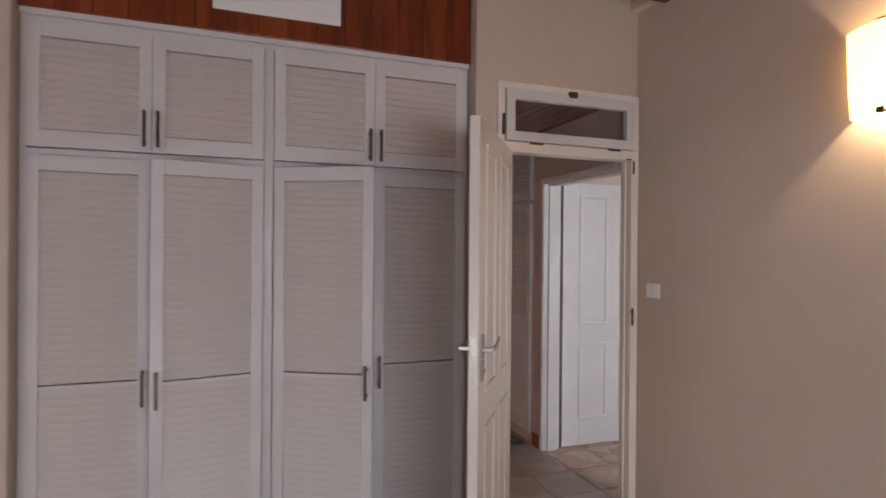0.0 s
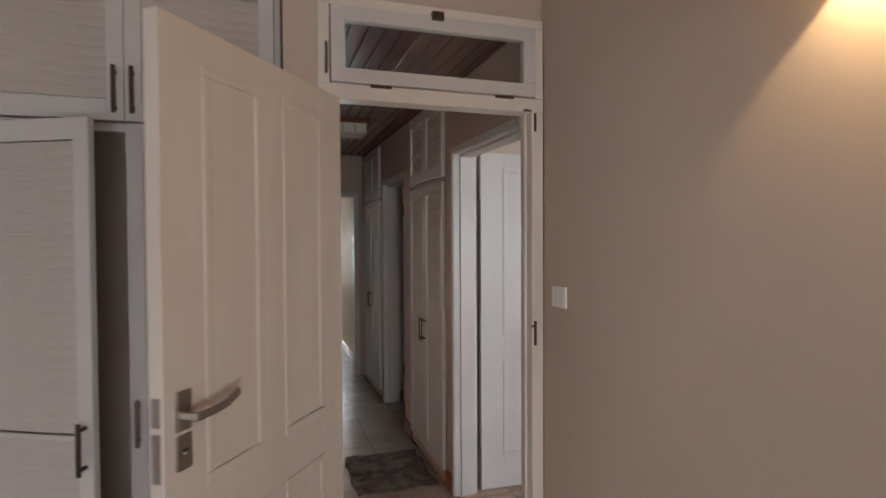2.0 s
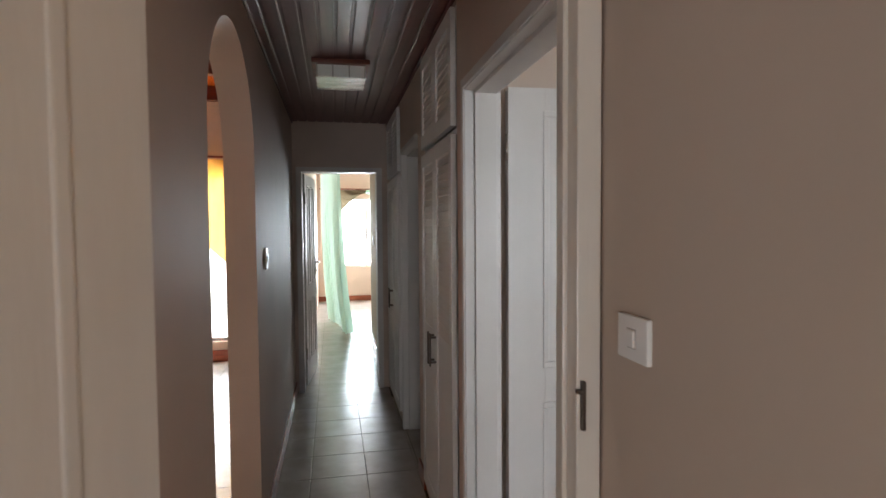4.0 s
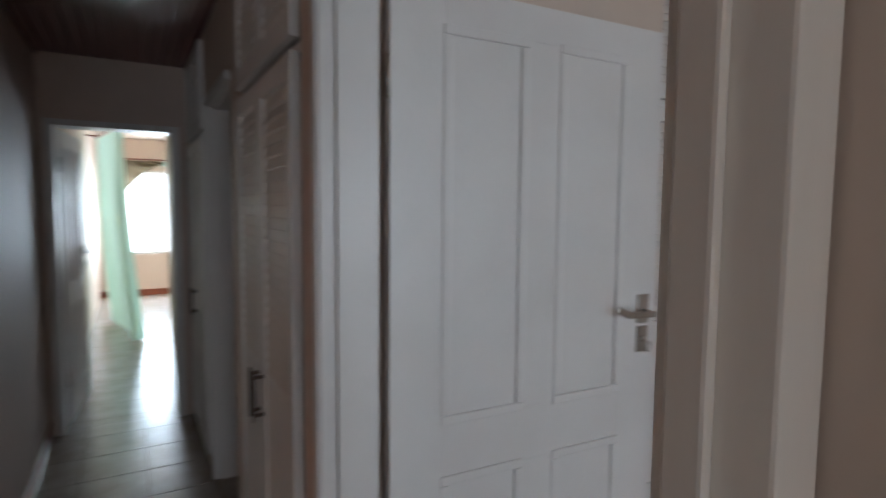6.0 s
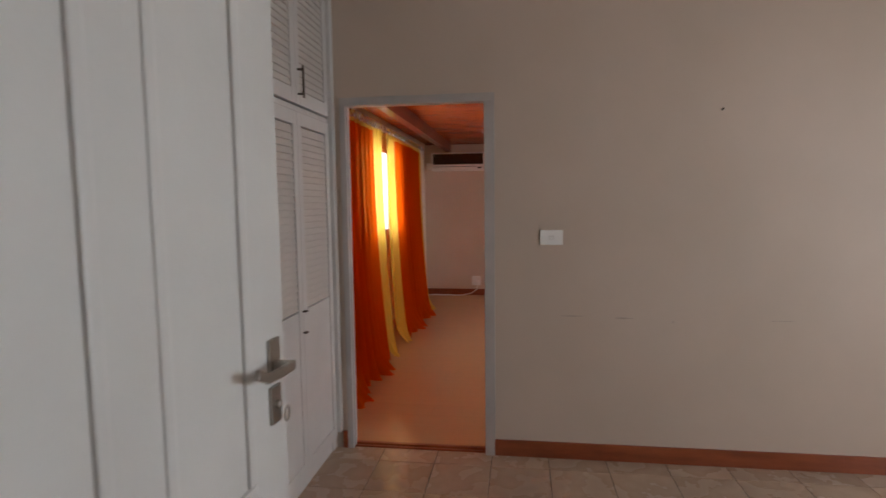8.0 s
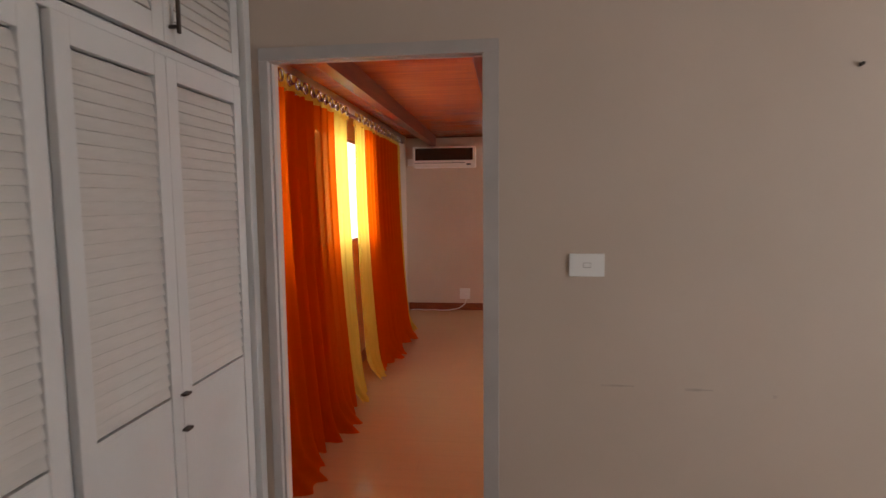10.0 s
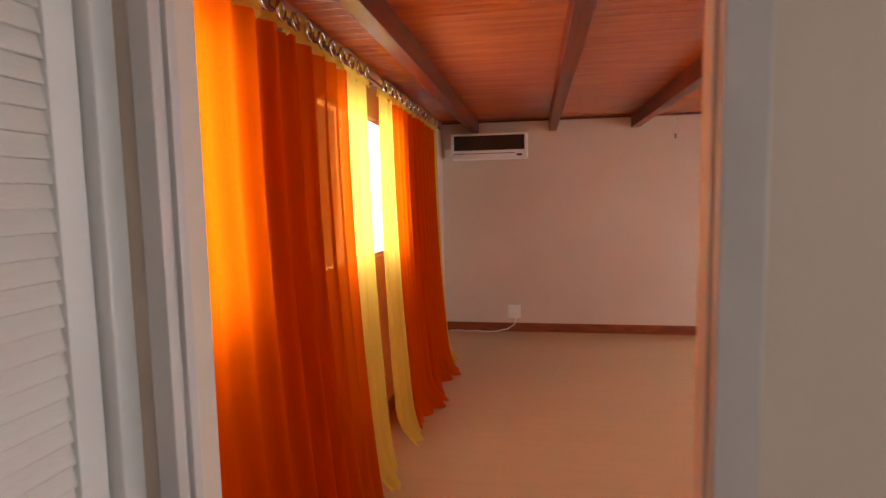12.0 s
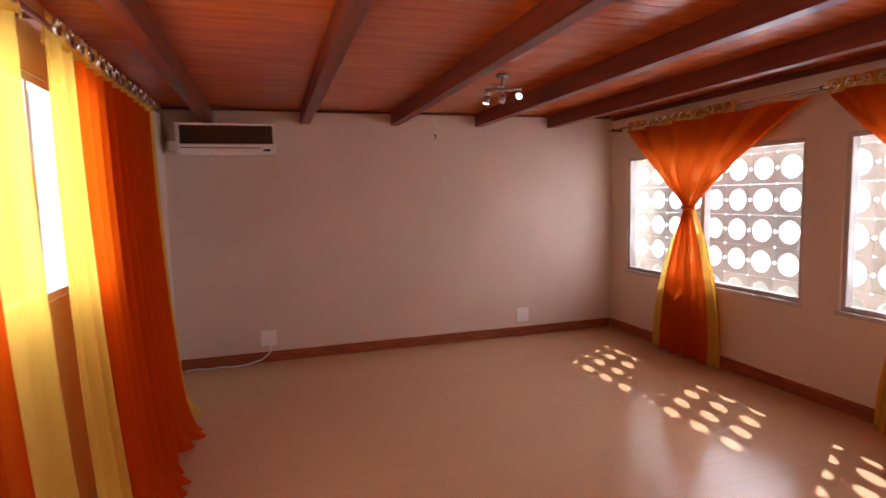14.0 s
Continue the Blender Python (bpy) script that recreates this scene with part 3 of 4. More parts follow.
boxes("jamb", [(1.985, 2.035, 7.31, 7.50, 0, 1.98), (2.695, 2.745, 7.31, 7.50, 0, 1.98), (1.985, 2.745, 7.31, 7.50, 1.98, 2.02)], WHITE, 0.003, ff)
panel_leaf("door", pose(2.05, 7.51, 0.008, 0, 0, 84), 0.70, 1.97, "white panel door open beside the corridor's end")

# steel frame of the doorway to the curtained room
sf = empty("door_frame", pose(0, 0, 0), "grey painted pressed-steel door frame without a door", "door frame")
boxes("jamb", [(5.888, 5.912, 3.896, 3.955, 0, 2.064), (5.912, 5.930, 3.939, 3.946, 0, 2.064), (5.930, 5.955, 3.939, 3.955, 0, 2.064),
               (5.888, 5.912, 4.762, 4.798, 0, 2.064), (5.912, 5.930, 4.771, 4.784, 0, 2.064), (5.930, 5.955, 4.762, 4.784, 0, 2.064)], GREY_METAL, 0.003, sf)
boxes("head", [(5.888, 5.912, 3.896, 4.798, 2.064, 2.112), (5.930, 5.955, 3.939, 4.784, 2.064, 2.087), (5.912, 5.930, 3.939, 4.784, 2.074, 2.087)], GREY_METAL, 0.003, sf)
boxes("threshold", [(5.914, 5.930, 3.956, 4.761, 0.0, 0.012), (5.945, 5.975, 3.956, 4.761, 0.0, 0.016)], SKIRT, 0.003, label="brown wooden threshold strips", kind="structure")


# ---------------------------------------------------------------- louvred cupboards
def slat_mesh(w):
    bm = bmesh.new()
    add_box(bm, 0, w, -0.022, 0.022, -0.004, 0.004, 0.0025, Matrix.Rotation(radians(76), 4, 'X'))
    return mesh_from(bm, "slat", WHITE_WOOD)


SLATS = {}


def louvre_door(parent, x, z, w, h, mid=None, hinge='l', swing=0.0, pull=None, low=True, step=0.034, y=0.0):
    """A framed door with louvre slats; mid: height of a middle rail. pull: ('l' or 'r', height)."""
    st = 0.052
    bm = bmesh.new()
    ox = 0.0 if hinge == 'l' else -w
    rows = [(ox, ox + st, 0, 0.024, 0, h), (ox + w - st, ox + w, 0, 0.024, 0, h), (ox + st, ox + w - st, 0, 0.024, 0, 0.07),
            (ox + st, ox + w - st, 0, 0.024, h - 0.065, h)]
    fields = [(0.07, h - 0.065)]
    if mid:
        rows.append((ox + st, ox + w - st, 0.004, 0.024, mid - 0.016, mid))
        fields = [(mid, h - 0.065)] + ([(0.07, mid - 0.016)] if low else [])
        if not low:
            rows.append((ox + st, ox + w - st, 0.005, 0.024, 0.07, mid - 0.016))
    for a, b in fields:
        add_box(bm, ox + st, ox + w - st, 0.031, 0.034, a, b)
    for r in rows:
        add_box(bm, *r, bevel=0.002)
    d = new("door", mesh_from(bm, "door", WHITE))
    d.parent = parent
    d.matrix_local = pose(x if hinge == 'l' else x + w, y - 0.024, z, 0, 0, -swing if hinge == 'l' else swing)
    key = round(w, 3)
    if key not in SLATS:
        SLATS[key] = slat_mesh(w - 2 * st + 0.006)
    for a, b in fields:
        n = int((b - a) / step)
        pad = (b - a - n * step) / 2
        for i in range(n):
            s = new("slat", SLATS[key])
            s.parent = d
            s.location = (ox + st - 0.003, 0.014, a + pad + (i + 0.5) * step)
    if pull:
        side, hz = pull
        px = ox + (0.026 if side == 'l' else w - 0.026)
        bm = bmesh.new()
        add_box(bm, px - 0.007, px + 0.007, -0.034, -0.026, hz, hz + 0.16, 0.002)
        for q in (hz + 0.02, hz + 0.14):
            add_box(bm, px - 0.005, px + 0.005, -0.028, 0.0, q - 0.005, q + 0.005)
        p = new("pull", mesh_from(bm, "pull", PULL))
        p.parent = d
        tagged(p, "dark bronze bar pull")
    return d


def carcass(parent, w, h, depth, posts, rails, top=0.03):
    """Box and face posts of a built-in cupboard; the face is at y 0."""
    boxes("body", [(0, w, depth - 0.02, depth, 0, h), (0, 0.02, 0.03, depth - 0.02, 0, h), (w - 0.02, w, 0.03, depth - 0.02, 0, h),
                   (0.02, w - 0.02, 0.03, depth - 0.02, 0, 0.05), (0.02, w - 0.02, 0.03, depth - 0.02, h - 0.02, h)], CARD, 0, parent, "plain cupboard inside")
    boxes("face_frame", [(p - q, p + q, -0.018, 0.03, 0.0, h) for p, q in posts] + [(0.0, w, -0.012, 0.028, a, b) for a, b in rails], WHITE, 0.002, parent)


# bedroom wardrobe
wd = empty("wardrobe", pose(-0.203, 3.435, 0), "white louvred built-in wardrobe with two doors ajar", "wardrobe")
carcass(wd, 2.01, 2.50, 0.55, [(0.012, 0.012), (0.988, 0.022), (1.998, 0.012)], [(0.0, 0.08), (1.895, 1.925), (2.455, 2.50)])
boxes("cornice", [(0.0, 2.01, -0.036, 0.02, 2.478, 2.505)], WHITE, 0.004, wd)
for i, (x, w, side, hinge) in enumerate(((0.024, 0.470, 'r', 'l'), (0.496, 0.468, 'l', 'r'), (1.012, 0.484, 'r', 'l'), (1.498, 0.486, 'l', 'r'))):
    louvre_door(wd, x, 1.927, w, 0.526, None, hinge, 0, (side, 0.02), y=-0.02)
    louvre_door(wd, x, 0.083, w, 1.81, 0.84, hinge, (0, 9, 27, 0)[i], (side, 0.73), y=-0.02)

# corridor cupboards, facing west
for y1, w in ((5.27, 0.82), (7.2, 0.84)):
    cb = empty("cupboard", pose(2.822, y1, 0.06, 0, 0, -90), "white louvred built-in corridor cupboard", "cupboard", "corridor cupboards")
    carcass(cb, w, 2.34, 0.45, [(0.012, 0.012), (w - 0.012, 0.012)], [(0.0, 0.02), (1.81, 1.84), (2.32, 2.34)])
    for i in range(2):
        dw = (w - 0.05) / 2
        x = 0.025 + i * dw
        louvre_door(cb, x, 1.842, dw - 0.003, 0.476, None, 'lr'[i], 0, None, y=-0.02)
        louvre_door(cb, x, 0.022, dw - 0.003, 1.786, 0.90, 'lr'[i], 0, ('rl'[i], 0.74), False, y=-0.02)

# dressing room wardrobe
w2 = empty("wardrobe", pose(4.02, 4.893, 0), "tall white louvred built-in wardrobe", "wardrobe")
carcass(w2, 1.878, 2.88, 0.50, [(0.012, 0.012), (0.945, 0.015), (1.845, 0.033)], [(0.0, 0.09), (1.965, 2.00), (2.84, 2.88)])
boxes("rail", [(0.0, 1.878, -0.034, 0.02, 1.963, 1.99)], WHITE, 0.004, w2)
boxes("end_post", [(1.832, 1.879, -0.064, -0.019, 0.115, 2.87)], WHITE, 0.004, w2)
for i, x in enumerate((0.026, 0.478, 0.962, 1.372)):
    w = (0.45, 0.45, 0.408, 0.454)[i]
    louvre_door(w2, x, 2.0, w, 0.837, None, 'lrlr'[i], 0, ('rlrl'[i], 0.03) if i % 2 else None, y=-0.018)
    louvre_door(w2, x, 0.092, w, 1.868, 0.865, 'lrlr'[i], 0, None, False, y=-0.018)
for z in (0.955, 0.845):
    for x in (0.47, 1.376):
        boxes("knob", [(x - 0.02, x + 0.012, -0.062, -0.042, z - 0.004, z + 0.004)], PULL, 0.002, w2, "small dark pull")


# ---------------------------------------------------------------- windows
def window(name, axis, c, a0, a1, z0, z1, bars, material, label, t=0.04, depth=0.05):
    """A framed, glazed window in an opening; bars: uprights between the ends."""
    wnd = empty(name, pose(0, 0, 0), label, "window")
    rows = [(a0, a1, z0, z0 + t), (a0, a1, z1 - t, z1), (a0, a0 + t, z0 + t, z1 - t), (a1 - t, a1, z0 + t, z1 - t)]
    rows += [(b - t / 2, b + t / 2, z0 + t, z1 - t) for b in bars]
    boxes("sash", [(a, b, c - depth / 2, c + depth / 2, lo, hi) for a, b, lo, hi in rows], material, 0.003, wnd)
    edges = [a0 + t, *bars, a1 - t]
    for a, b in zip(edges, edges[1:]):
        p = boxes("pane", [(a + (t / 2 if a in bars else 0), b - (t / 2 if b in bars else 0), c - 0.003, c + 0.003, z0 + t, z1 - t)], GLASS, 0, wnd)
        p.visible_shadow = False
    return wnd


for (a, b, lo, hi), bars in zip(S_WIN, ([7.65], [10.02])):
    wd_ = window("window", 'x', 0.58, a, b, lo, hi, bars, GREY_METAL, "grey metal window in front of a breeze-block screen", 0.035, 0.07)
    boxes("sill", [(a - 0.02, b + 0.02, 0.57, 0.650, lo - 0.03, lo)], GREY_METAL, 0.004, wd_)
for (a, b, lo, hi), bars in zip(N_WIN, ([6.30, 6.54], [8.13, 8.55])):
    window("window", 'x', 5.275, a, b, lo, hi, bars, WHITE, "white window behind sheer curtains", 0.03)
window("window", 'x', 8.78, -0.6, 1.3, 0.22, 2.08, [], WHITE, "wide white lounge window", 0.04)
window("window", 'x', 13.47, 2.22, 3.7, 0.68, 2.05, [2.96], WHITE, "white framed window of the far room", 0.04)
# unseen windows of the dressing room and bedroom, added round their daylight lamps
window("window", 'x', 0.22, 3.15, 4.75, 0.8, 2.0, [3.95], WHITE, "assumed white dressing room window, unseen, added to let daylight in", 0.04).location = (0, 0.03, 0)
ww = window("window", 'x', 0.0, -1.1, 1.5, 0.05, 1.3, [-0.23, 0.63], WHITE, "assumed white bedroom window, unseen, added to let daylight in", 0.04)
ww.matrix_world = pose(-2.24, 0.0, 0, 0, 0, 90) @ pose(-0.4, 0, 0)
window("window", 'x', -2.52, 0.5, 2.7, 0.05, 1.3, [1.23, 1.97], WHITE, "assumed white bedroom window, unseen, added to let daylight in", 0.04).location = (0, 0.0, 0)


# ---------------------------------------------------------------- breeze-block screens outside the south windows
def block_mesh(size, hole, depth, gap=0.017):
    """A square block with a round hole; its sides are notched so that two blocks leave a small round gap."""
    bm = bmesh.new()
    n = 64
    h = size / 2 - 0.0015
    loops = []
    for y in (0.0, depth):
        inner, outer = [], []
        for k in range(n):
            a = math.tau * (k + 0.5) / n
            c, s = math.cos(a), math.sin(a)
            r = h / max(abs(c), abs(s))
            x, z = c * r, s * r
            if abs(z) < gap:
                x = math.copysign(h - math.sqrt(gap * gap - z * z), c)
            inner.append(bm.verts.new((c * hole, y, s * hole)))
            outer.append(bm.verts.new((x, y, z)))
        loops.append((inner, outer))
    (i0, o0), (i1, o1) = loops
    for k in range(n):
        j = (k + 1) % n
        bm.faces.new((i0[k], i0[j], o0[j], o0[k]))
        bm.faces.new((i1[j], i1[k], o1[k], o1[j]))
        bm.faces.new((i0[j], i0[k], i1[k], i1[j]))
        bm.faces.new((o0[k], o0[j], o1[j], o1[k]))
    bmesh.ops.recalc_face_normals(bm, faces=bm.faces)
    return mesh_from(bm, "block", CONCRETE)


PITCH = 0.267
blk = block_mesh(PITCH, 0.093, 0.03)
for a, nx in ((6.3235, 9), (8.7265, 10)):
    sc = empty("breeze_block_screen", pose(a, 0.285, -0.3), "grey breeze-block screen with round holes", "screen", "screens outside the windows")
    nz = 9
    boxes("footing", [(0, nx * PITCH, 0.0, 0.03, 0, 0.2955)], CONCRETE, 0, sc)
    for i in range(nx):
        for k in range(nz):
            b = new("block", blk)
            b.parent = sc
            b.location = ((i + 0.5) * PITCH, 0, 0.2955 + (k + 0.5) * PITCH)


# ---------------------------------------------------------------- curtains
def drape(name, parent, x0, x1, z0, z1, y, material, pleats, depth, seed, flare=0.0, front=0.0, label="", nz=26, puddle=0.0):
    """Hanging cloth along x with folds that deepen towards the hem."""
    rnd = random.Random(seed)
    ph = [rnd.uniform(0, 6.28) for _ in range(6)]
    n = int(pleats * 10)
    bm = bmesh.new()
    grid = []
    for i in range(n + 1):
        u = i / n
        col = []
        for k in range(nz + 1):
            v = k / nz
            z = z1 + (z0 - z1) * v
            a = math.tau * pleats * u
            wob = math.sin(a + 0.9 * math.sin(3.1 * u + ph[0]) + 0.5 * v * math.sin(5 * u * 3 + ph[1]))
            d = depth * (0.55 + 0.55 * v) * wob + 0.35 * depth * math.sin(2.3 * a * 0.37 + ph[2]) * (0.3 + v)
            x = x0 + (x1 - x0) * u + flare * v * v * (u - 0.5) + 0.25 * depth * math.cos(a * 1.0 + ph[3]) * v
            out = front * v ** 2.2
            zz = z
            if puddle and v > 0.9:
                q = (v - 0.9) / 0.1
                out += puddle * q * q * (0.5 + 0.5 * math.sin(a * 0.21 + ph[4]))
                zz = max(0.004 + 0.012 * (1 + wob), z)
            col.append(bm.verts.new((x, y + d - out, zz)))
        grid.append(col)
    for a, b in zip(grid, grid[1:]):
        for k in range(nz):
            bm.faces.new((a[k], b[k], b[k + 1], a[k + 1]))
    ob = new(name, mesh_from(bm, name, material, True))
    ob.parent = parent
    return tagged(ob, label)


def grommets(parent, xs, y, z, r=0.031):
    for x in xs:
        ring = [(x + r * math.cos(k * math.tau / 16), y, z + r * math.sin(k * math.tau / 16)) for k in range(16)]
        tube("eyelet", ring, 0.007, CHROME, parent, closed=True, sides=6)


RY = 5.10
rod = empty("curtain_rod", pose(0, 0, 0), "brown wooden curtain rod on brackets", "curtain rod")
tube("rod", [(6.06, RY, 2.215), (10.42, RY, 2.215)], 0.012, BEAM, rod)
for x in (6.15, 8.26, 10.35):
    boxes("bracket", [(x - 0.01, x + 0.01, RY, 5.24, 2.205, 2.225)], BEAM, 0.002, rod)


def north_curtain(x0, x1, ya, yb, seed, label):
    """A sheer orange panel with yellow borders of widths ya and yb, and a yellow eyelet heading."""
    c = empty("curtain", pose(0, 0, 0), label, "curtain", "curtains on the north wall")
    a, b = x0 + ya, x1 - yb
    drape("orange_panel", c, a, b, 0.012, 2.165, RY, ORANGE, (b - a) / 0.15, 0.032, seed, 0.02, 0.11, "sheer orange cloth", puddle=0.13)
    if ya:
        drape("yellow_border", c, x0, a + 0.015, 0.012, 2.165, RY, YELLOW, max(2, ya / 0.14), 0.026, seed + 1, 0.0, 0.09, "sheer yellow cloth", puddle=0.09)
    if yb:
        drape("yellow_border", c, b - 0.015, x1, 0.012, 2.165, RY, YELLOW, max(2, yb / 0.14), 0.026, seed + 2, 0.0, 0.09, "sheer yellow cloth", puddle=0.09)
    drape("heading", c, x0, x1, 2.155, 2.262, RY, YELLOW, (x1 - x0) / 0.2, 0.026, seed + 3, label="yellow heading with eyelets", nz=3)
    n = int((x1 - x0) / 0.24) * 2
    grommets(c, [x0 + (i + 0.25) * (x1 - x0) / n for i in range(n)], RY - 0.03, 2.212)
    return c


north_curtain(6.10, 8.09, 0.0, 0.31, 11, "floor-length sheer orange curtain with a yellow border")
north_curtain(8.33, 10.20, 0.27, 0.14, 23, "floor-length sheer orange curtain with yellow borders")


def tied_curtain(cx, w_top, z_top, z_tie, seed, label):
    """A sheer curtain gathered at a tie, spreading above and below it."""
    c = empty("curtain", pose(0, 0, 0), label, "curtain", "tied curtains at the breeze-block windows")
    rnd = random.Random(seed)
    ph = [rnd.uniform(0, 6.28) for _ in range(5)]
    y = 0.74

    def sheet(name, material, u0, u1, lo, hi, grow, dy, n=90, nz=44):
        bm, grid = bmesh.new(), []
        for i in range(n + 1):
            u = u0 + (u1 - u0) * i / n
            col = []
            for k in range(nz + 1):
                v = k / nz
                z = hi + (lo - hi) * v
                if z > z_tie:
                    q = (z - z_tie) / (z_top - z_tie)
                    half = 0.045 + (w_top / 2 - 0.045) * (0.2 * q + 0.8 * q ** 1.12)
                    shift = -0.16 * q * q
                else:
                    q = (z_tie - z) / z_tie
                    half = 0.045 + (0.37 + grow) * (1 - (1 - q) ** 2.2)
                    shift = 0.03 * q
                amp = 0.012 + 0.03 * min(1, half / 0.4)
                x = cx + shift + half * u
                col.append(bm.verts.new((x, y + dy + amp * math.sin(15 * u + ph[0] + 0.7 * math.sin(4 * u + ph[1])) + 0.012 * math.sin(31 * u + ph[2]), z)))
            grid.append(col)
        for a, b in zip(grid, grid[1:]):
            for k in range(nz):
                bm.faces.new((a[k], b[k], b[k + 1], a[k + 1]))
        ob = new(name, mesh_from(bm, name, material, True))
        ob.parent = c
        return ob

    sheet("orange_panel", ORANGE_DENSE, -1.0, 1.0, z_tie, z_top, 0.0, 0.0, nz=24)
    sheet("orange_tail", ORANGE_DENSE, -0.74, 0.78, 0.02, z_tie, 0.0, 0.0, nz=28)
    sheet("yellow_border", YELLOW, -1.0, -0.70, 0.02, z_tie, 0.03, -0.012, 22)
    sheet("yellow_border", YELLOW, 0.74, 1.0, 0.02, z_tie, 0.03, -0.012, 22)
    tube("tie", [(cx + 0.055 * math.cos(k * math.tau / 14), y + 0.04 * math.sin(k * math.tau / 14), z_tie + 0.004 * math.sin(k)) for k in range(14)], 0.016,
         ORANGE_DENSE, c, closed=True, sides=6)
    x1 = cx - 0.16 + w_top / 2
    drape("heading", c, x1 - 1.42, x1, z_top - 0.01, z_top + 0.085, y, YELLOW, 7, 0.024, seed + 4, label="yellow heading with eyelets", nz=3)
    grommets(c, [x1 - 1.35 + i * 0.105 for i in range(13)], y + 0.028, z_top + 0.04)
    return c


tied_curtain(10.06, 2.12, 2.19, 1.40, 5, "orange sheer curtain tied in the middle over a window")
tied_curtain(7.93, 2.06, 2.19, 1.40, 9, "orange sheer curtain tied in the middle over a window")
srod = empty("curtain_rod", pose(0, 0, 0), "slim curtain rod above the windows", "curtain rod")
tube("rod", [(6.3, 0.74, 2.23), (11.3, 0.74, 2.23)], 0.01, CHROME, srod)
for x in (6.4, 8.82, 11.22):
    boxes("bracket", [(x - 0.008, x + 0.008, 0.631, 0.75, 2.215, 2.245)], PULL, 0.002, srod)

# lounge curtain and far-room curtains
lc = empty("curtain", pose(0, 0, 0), "gold and cream swag curtain at the lounge window", "curtain")


def swag(parent, x0, x1, y, ztop, zlow0, zlow1, material, seed, name="swag", bend=1.7):
    """Cloth gathered towards one side: its lower edge runs in a curve from zlow0 at x0 to zlow1 at x1."""
    rnd = random.Random(seed)
    p0 = rnd.uniform(0, 6)
    bm, grid, n, nz = bmesh.new(), [], 40, 24
    for i in range(n + 1):
        u = i / n
        low = zlow0 + (zlow1 - zlow0) * u ** bend
        col = []
        for k in range(nz + 1):
            v = k / nz
            z = ztop + (low - ztop) * v
            col.append(bm.verts.new((x0 + (x1 - x0) * u, y + 0.03 * math.sin(22 * (u * (1 - 0.4 * v) + 0.55 * v) + p0) - 0.05 * v * (1 - v), z)))
        grid.append(col)
    for a, b in zip(grid, grid[1:]):
        for k in range(nz):
            bm.faces.new((a[k], b[k], b[k + 1], a[k + 1]))
    ob = new(name, mesh_from(bm, name, material, True))
    ob.parent = parent
    return ob


swag(lc, 0.27, 1.32, 8.60, 2.22, 2.0, 0.95, GOLD, 3, bend=0.95)
drape("fall", lc, 1.2, 1.5, 0.05, 1.2, 8.6, GOLD, 4, 0.03, 31, label="hanging gold cloth")
swag(lc, 0.42, -0.55, 8.56, 2.22, 2.02, 0.8, PALE_VOILE, 4, bend=0.9)
tube("rod", [(-0.9, 8.6, 2.25), (1.6, 8.6, 2.25)], 0.012, BEAM, lc)
drape("fall", lc, -0.85, -0.35, 0.05, 2.22, 8.6, PALE_VOILE, 5, 0.03, 33, label="hanging pale cloth")

gc = empty("curtain", pose(0, 0, 0), "mint green sheer curtain beside the far doorway", "curtain")
drape("cloth", gc, 0.0, 1.5, 0.02, 2.30, 0.0, GREEN, 9, 0.045, 41, front=-0.13, label="mint green sheer cloth")
gc.matrix_world = pose(2.13, 11.3, 0, 0, 0, -80)
tube("rod", [(-0.1, -0.02, 2.33), (1.7, -0.02, 2.33)], 0.012, BEAM, gc)
boxes("bracket", [(0.1, 0.12, -0.14, -0.02, 2.32, 2.34), (1.3, 1.32, -0.36, -0.02, 2.32, 2.34)], BEAM, 0.002, gc)
oc = empty("curtain", pose(0, 0, 0), "olive swag curtain over the far window", "curtain")
swag(oc, 2.95, 2.16, 13.30, 2.20, 2.14, 1.32, OLIVE, 7)
swag(oc, 2.95, 3.8, 13.30, 2.20, 2.12, 1.5, GREEN, 8)
tube("rod", [(2.05, 13.3, 2.22), (3.85, 13.3, 2.22)], 0.012, BEAM, oc)


# ---------------------------------------------------------------- fixtures
def plate(name, m, w, h, label, category, rocker=(0.012, 0.016)):
    p = empty(name, m, label, category)
    bm = bmesh.new()
    add_box(bm, -w / 2, w / 2, -0.011, 0.0, -h / 2, h / 2, 0.003)
    o = new("plate", mesh_from(bm, "plate", PLASTIC))
    o.parent = p
    if rocker:
        boxes("rocker", [(-rocker[0], rocker[0], -0.016, -0.010, -rocker[1], rocker[1])], PLASTIC, 0.002, p)
        boxes("seam", [(-rocker[0] - 0.002, rocker[0] + 0.002, -0.0122, -0.0105, -rocker[1] - 0.002, rocker[1] + 0.002)], GREY_METAL, 0, p)
    return p


plate("light_switch", pose(2.84, 3.168, 1.29, 0, 0, -90), 0.10, 0.082, "white plastic light switch on the bedroom wall", "light switch")
plate("light_switch", pose(5.90, 3.577, 1.296, 0, 0, -90), 0.126, 0.084, "wide white light switch with one small rocker", "light switch", (0.012, 0.007))
nl = tube("wall_nail", [(5.90, 2.685, 1.977), (5.885, 2.685, 1.98)], 0.006, PULL, None, "small dark nail in the taupe wall", "nail")
plate("light_switch", pose(1.955, 5.25, 1.33, 0, 0, 90), 0.08, 0.11, "white plastic light switch on the corridor wall", "light switch")
plate("light_switch", pose(2.785, 9.0, 1.32, 0, 0, -90), 0.08, 0.11, "white plastic light switch in the far room", "light switch")


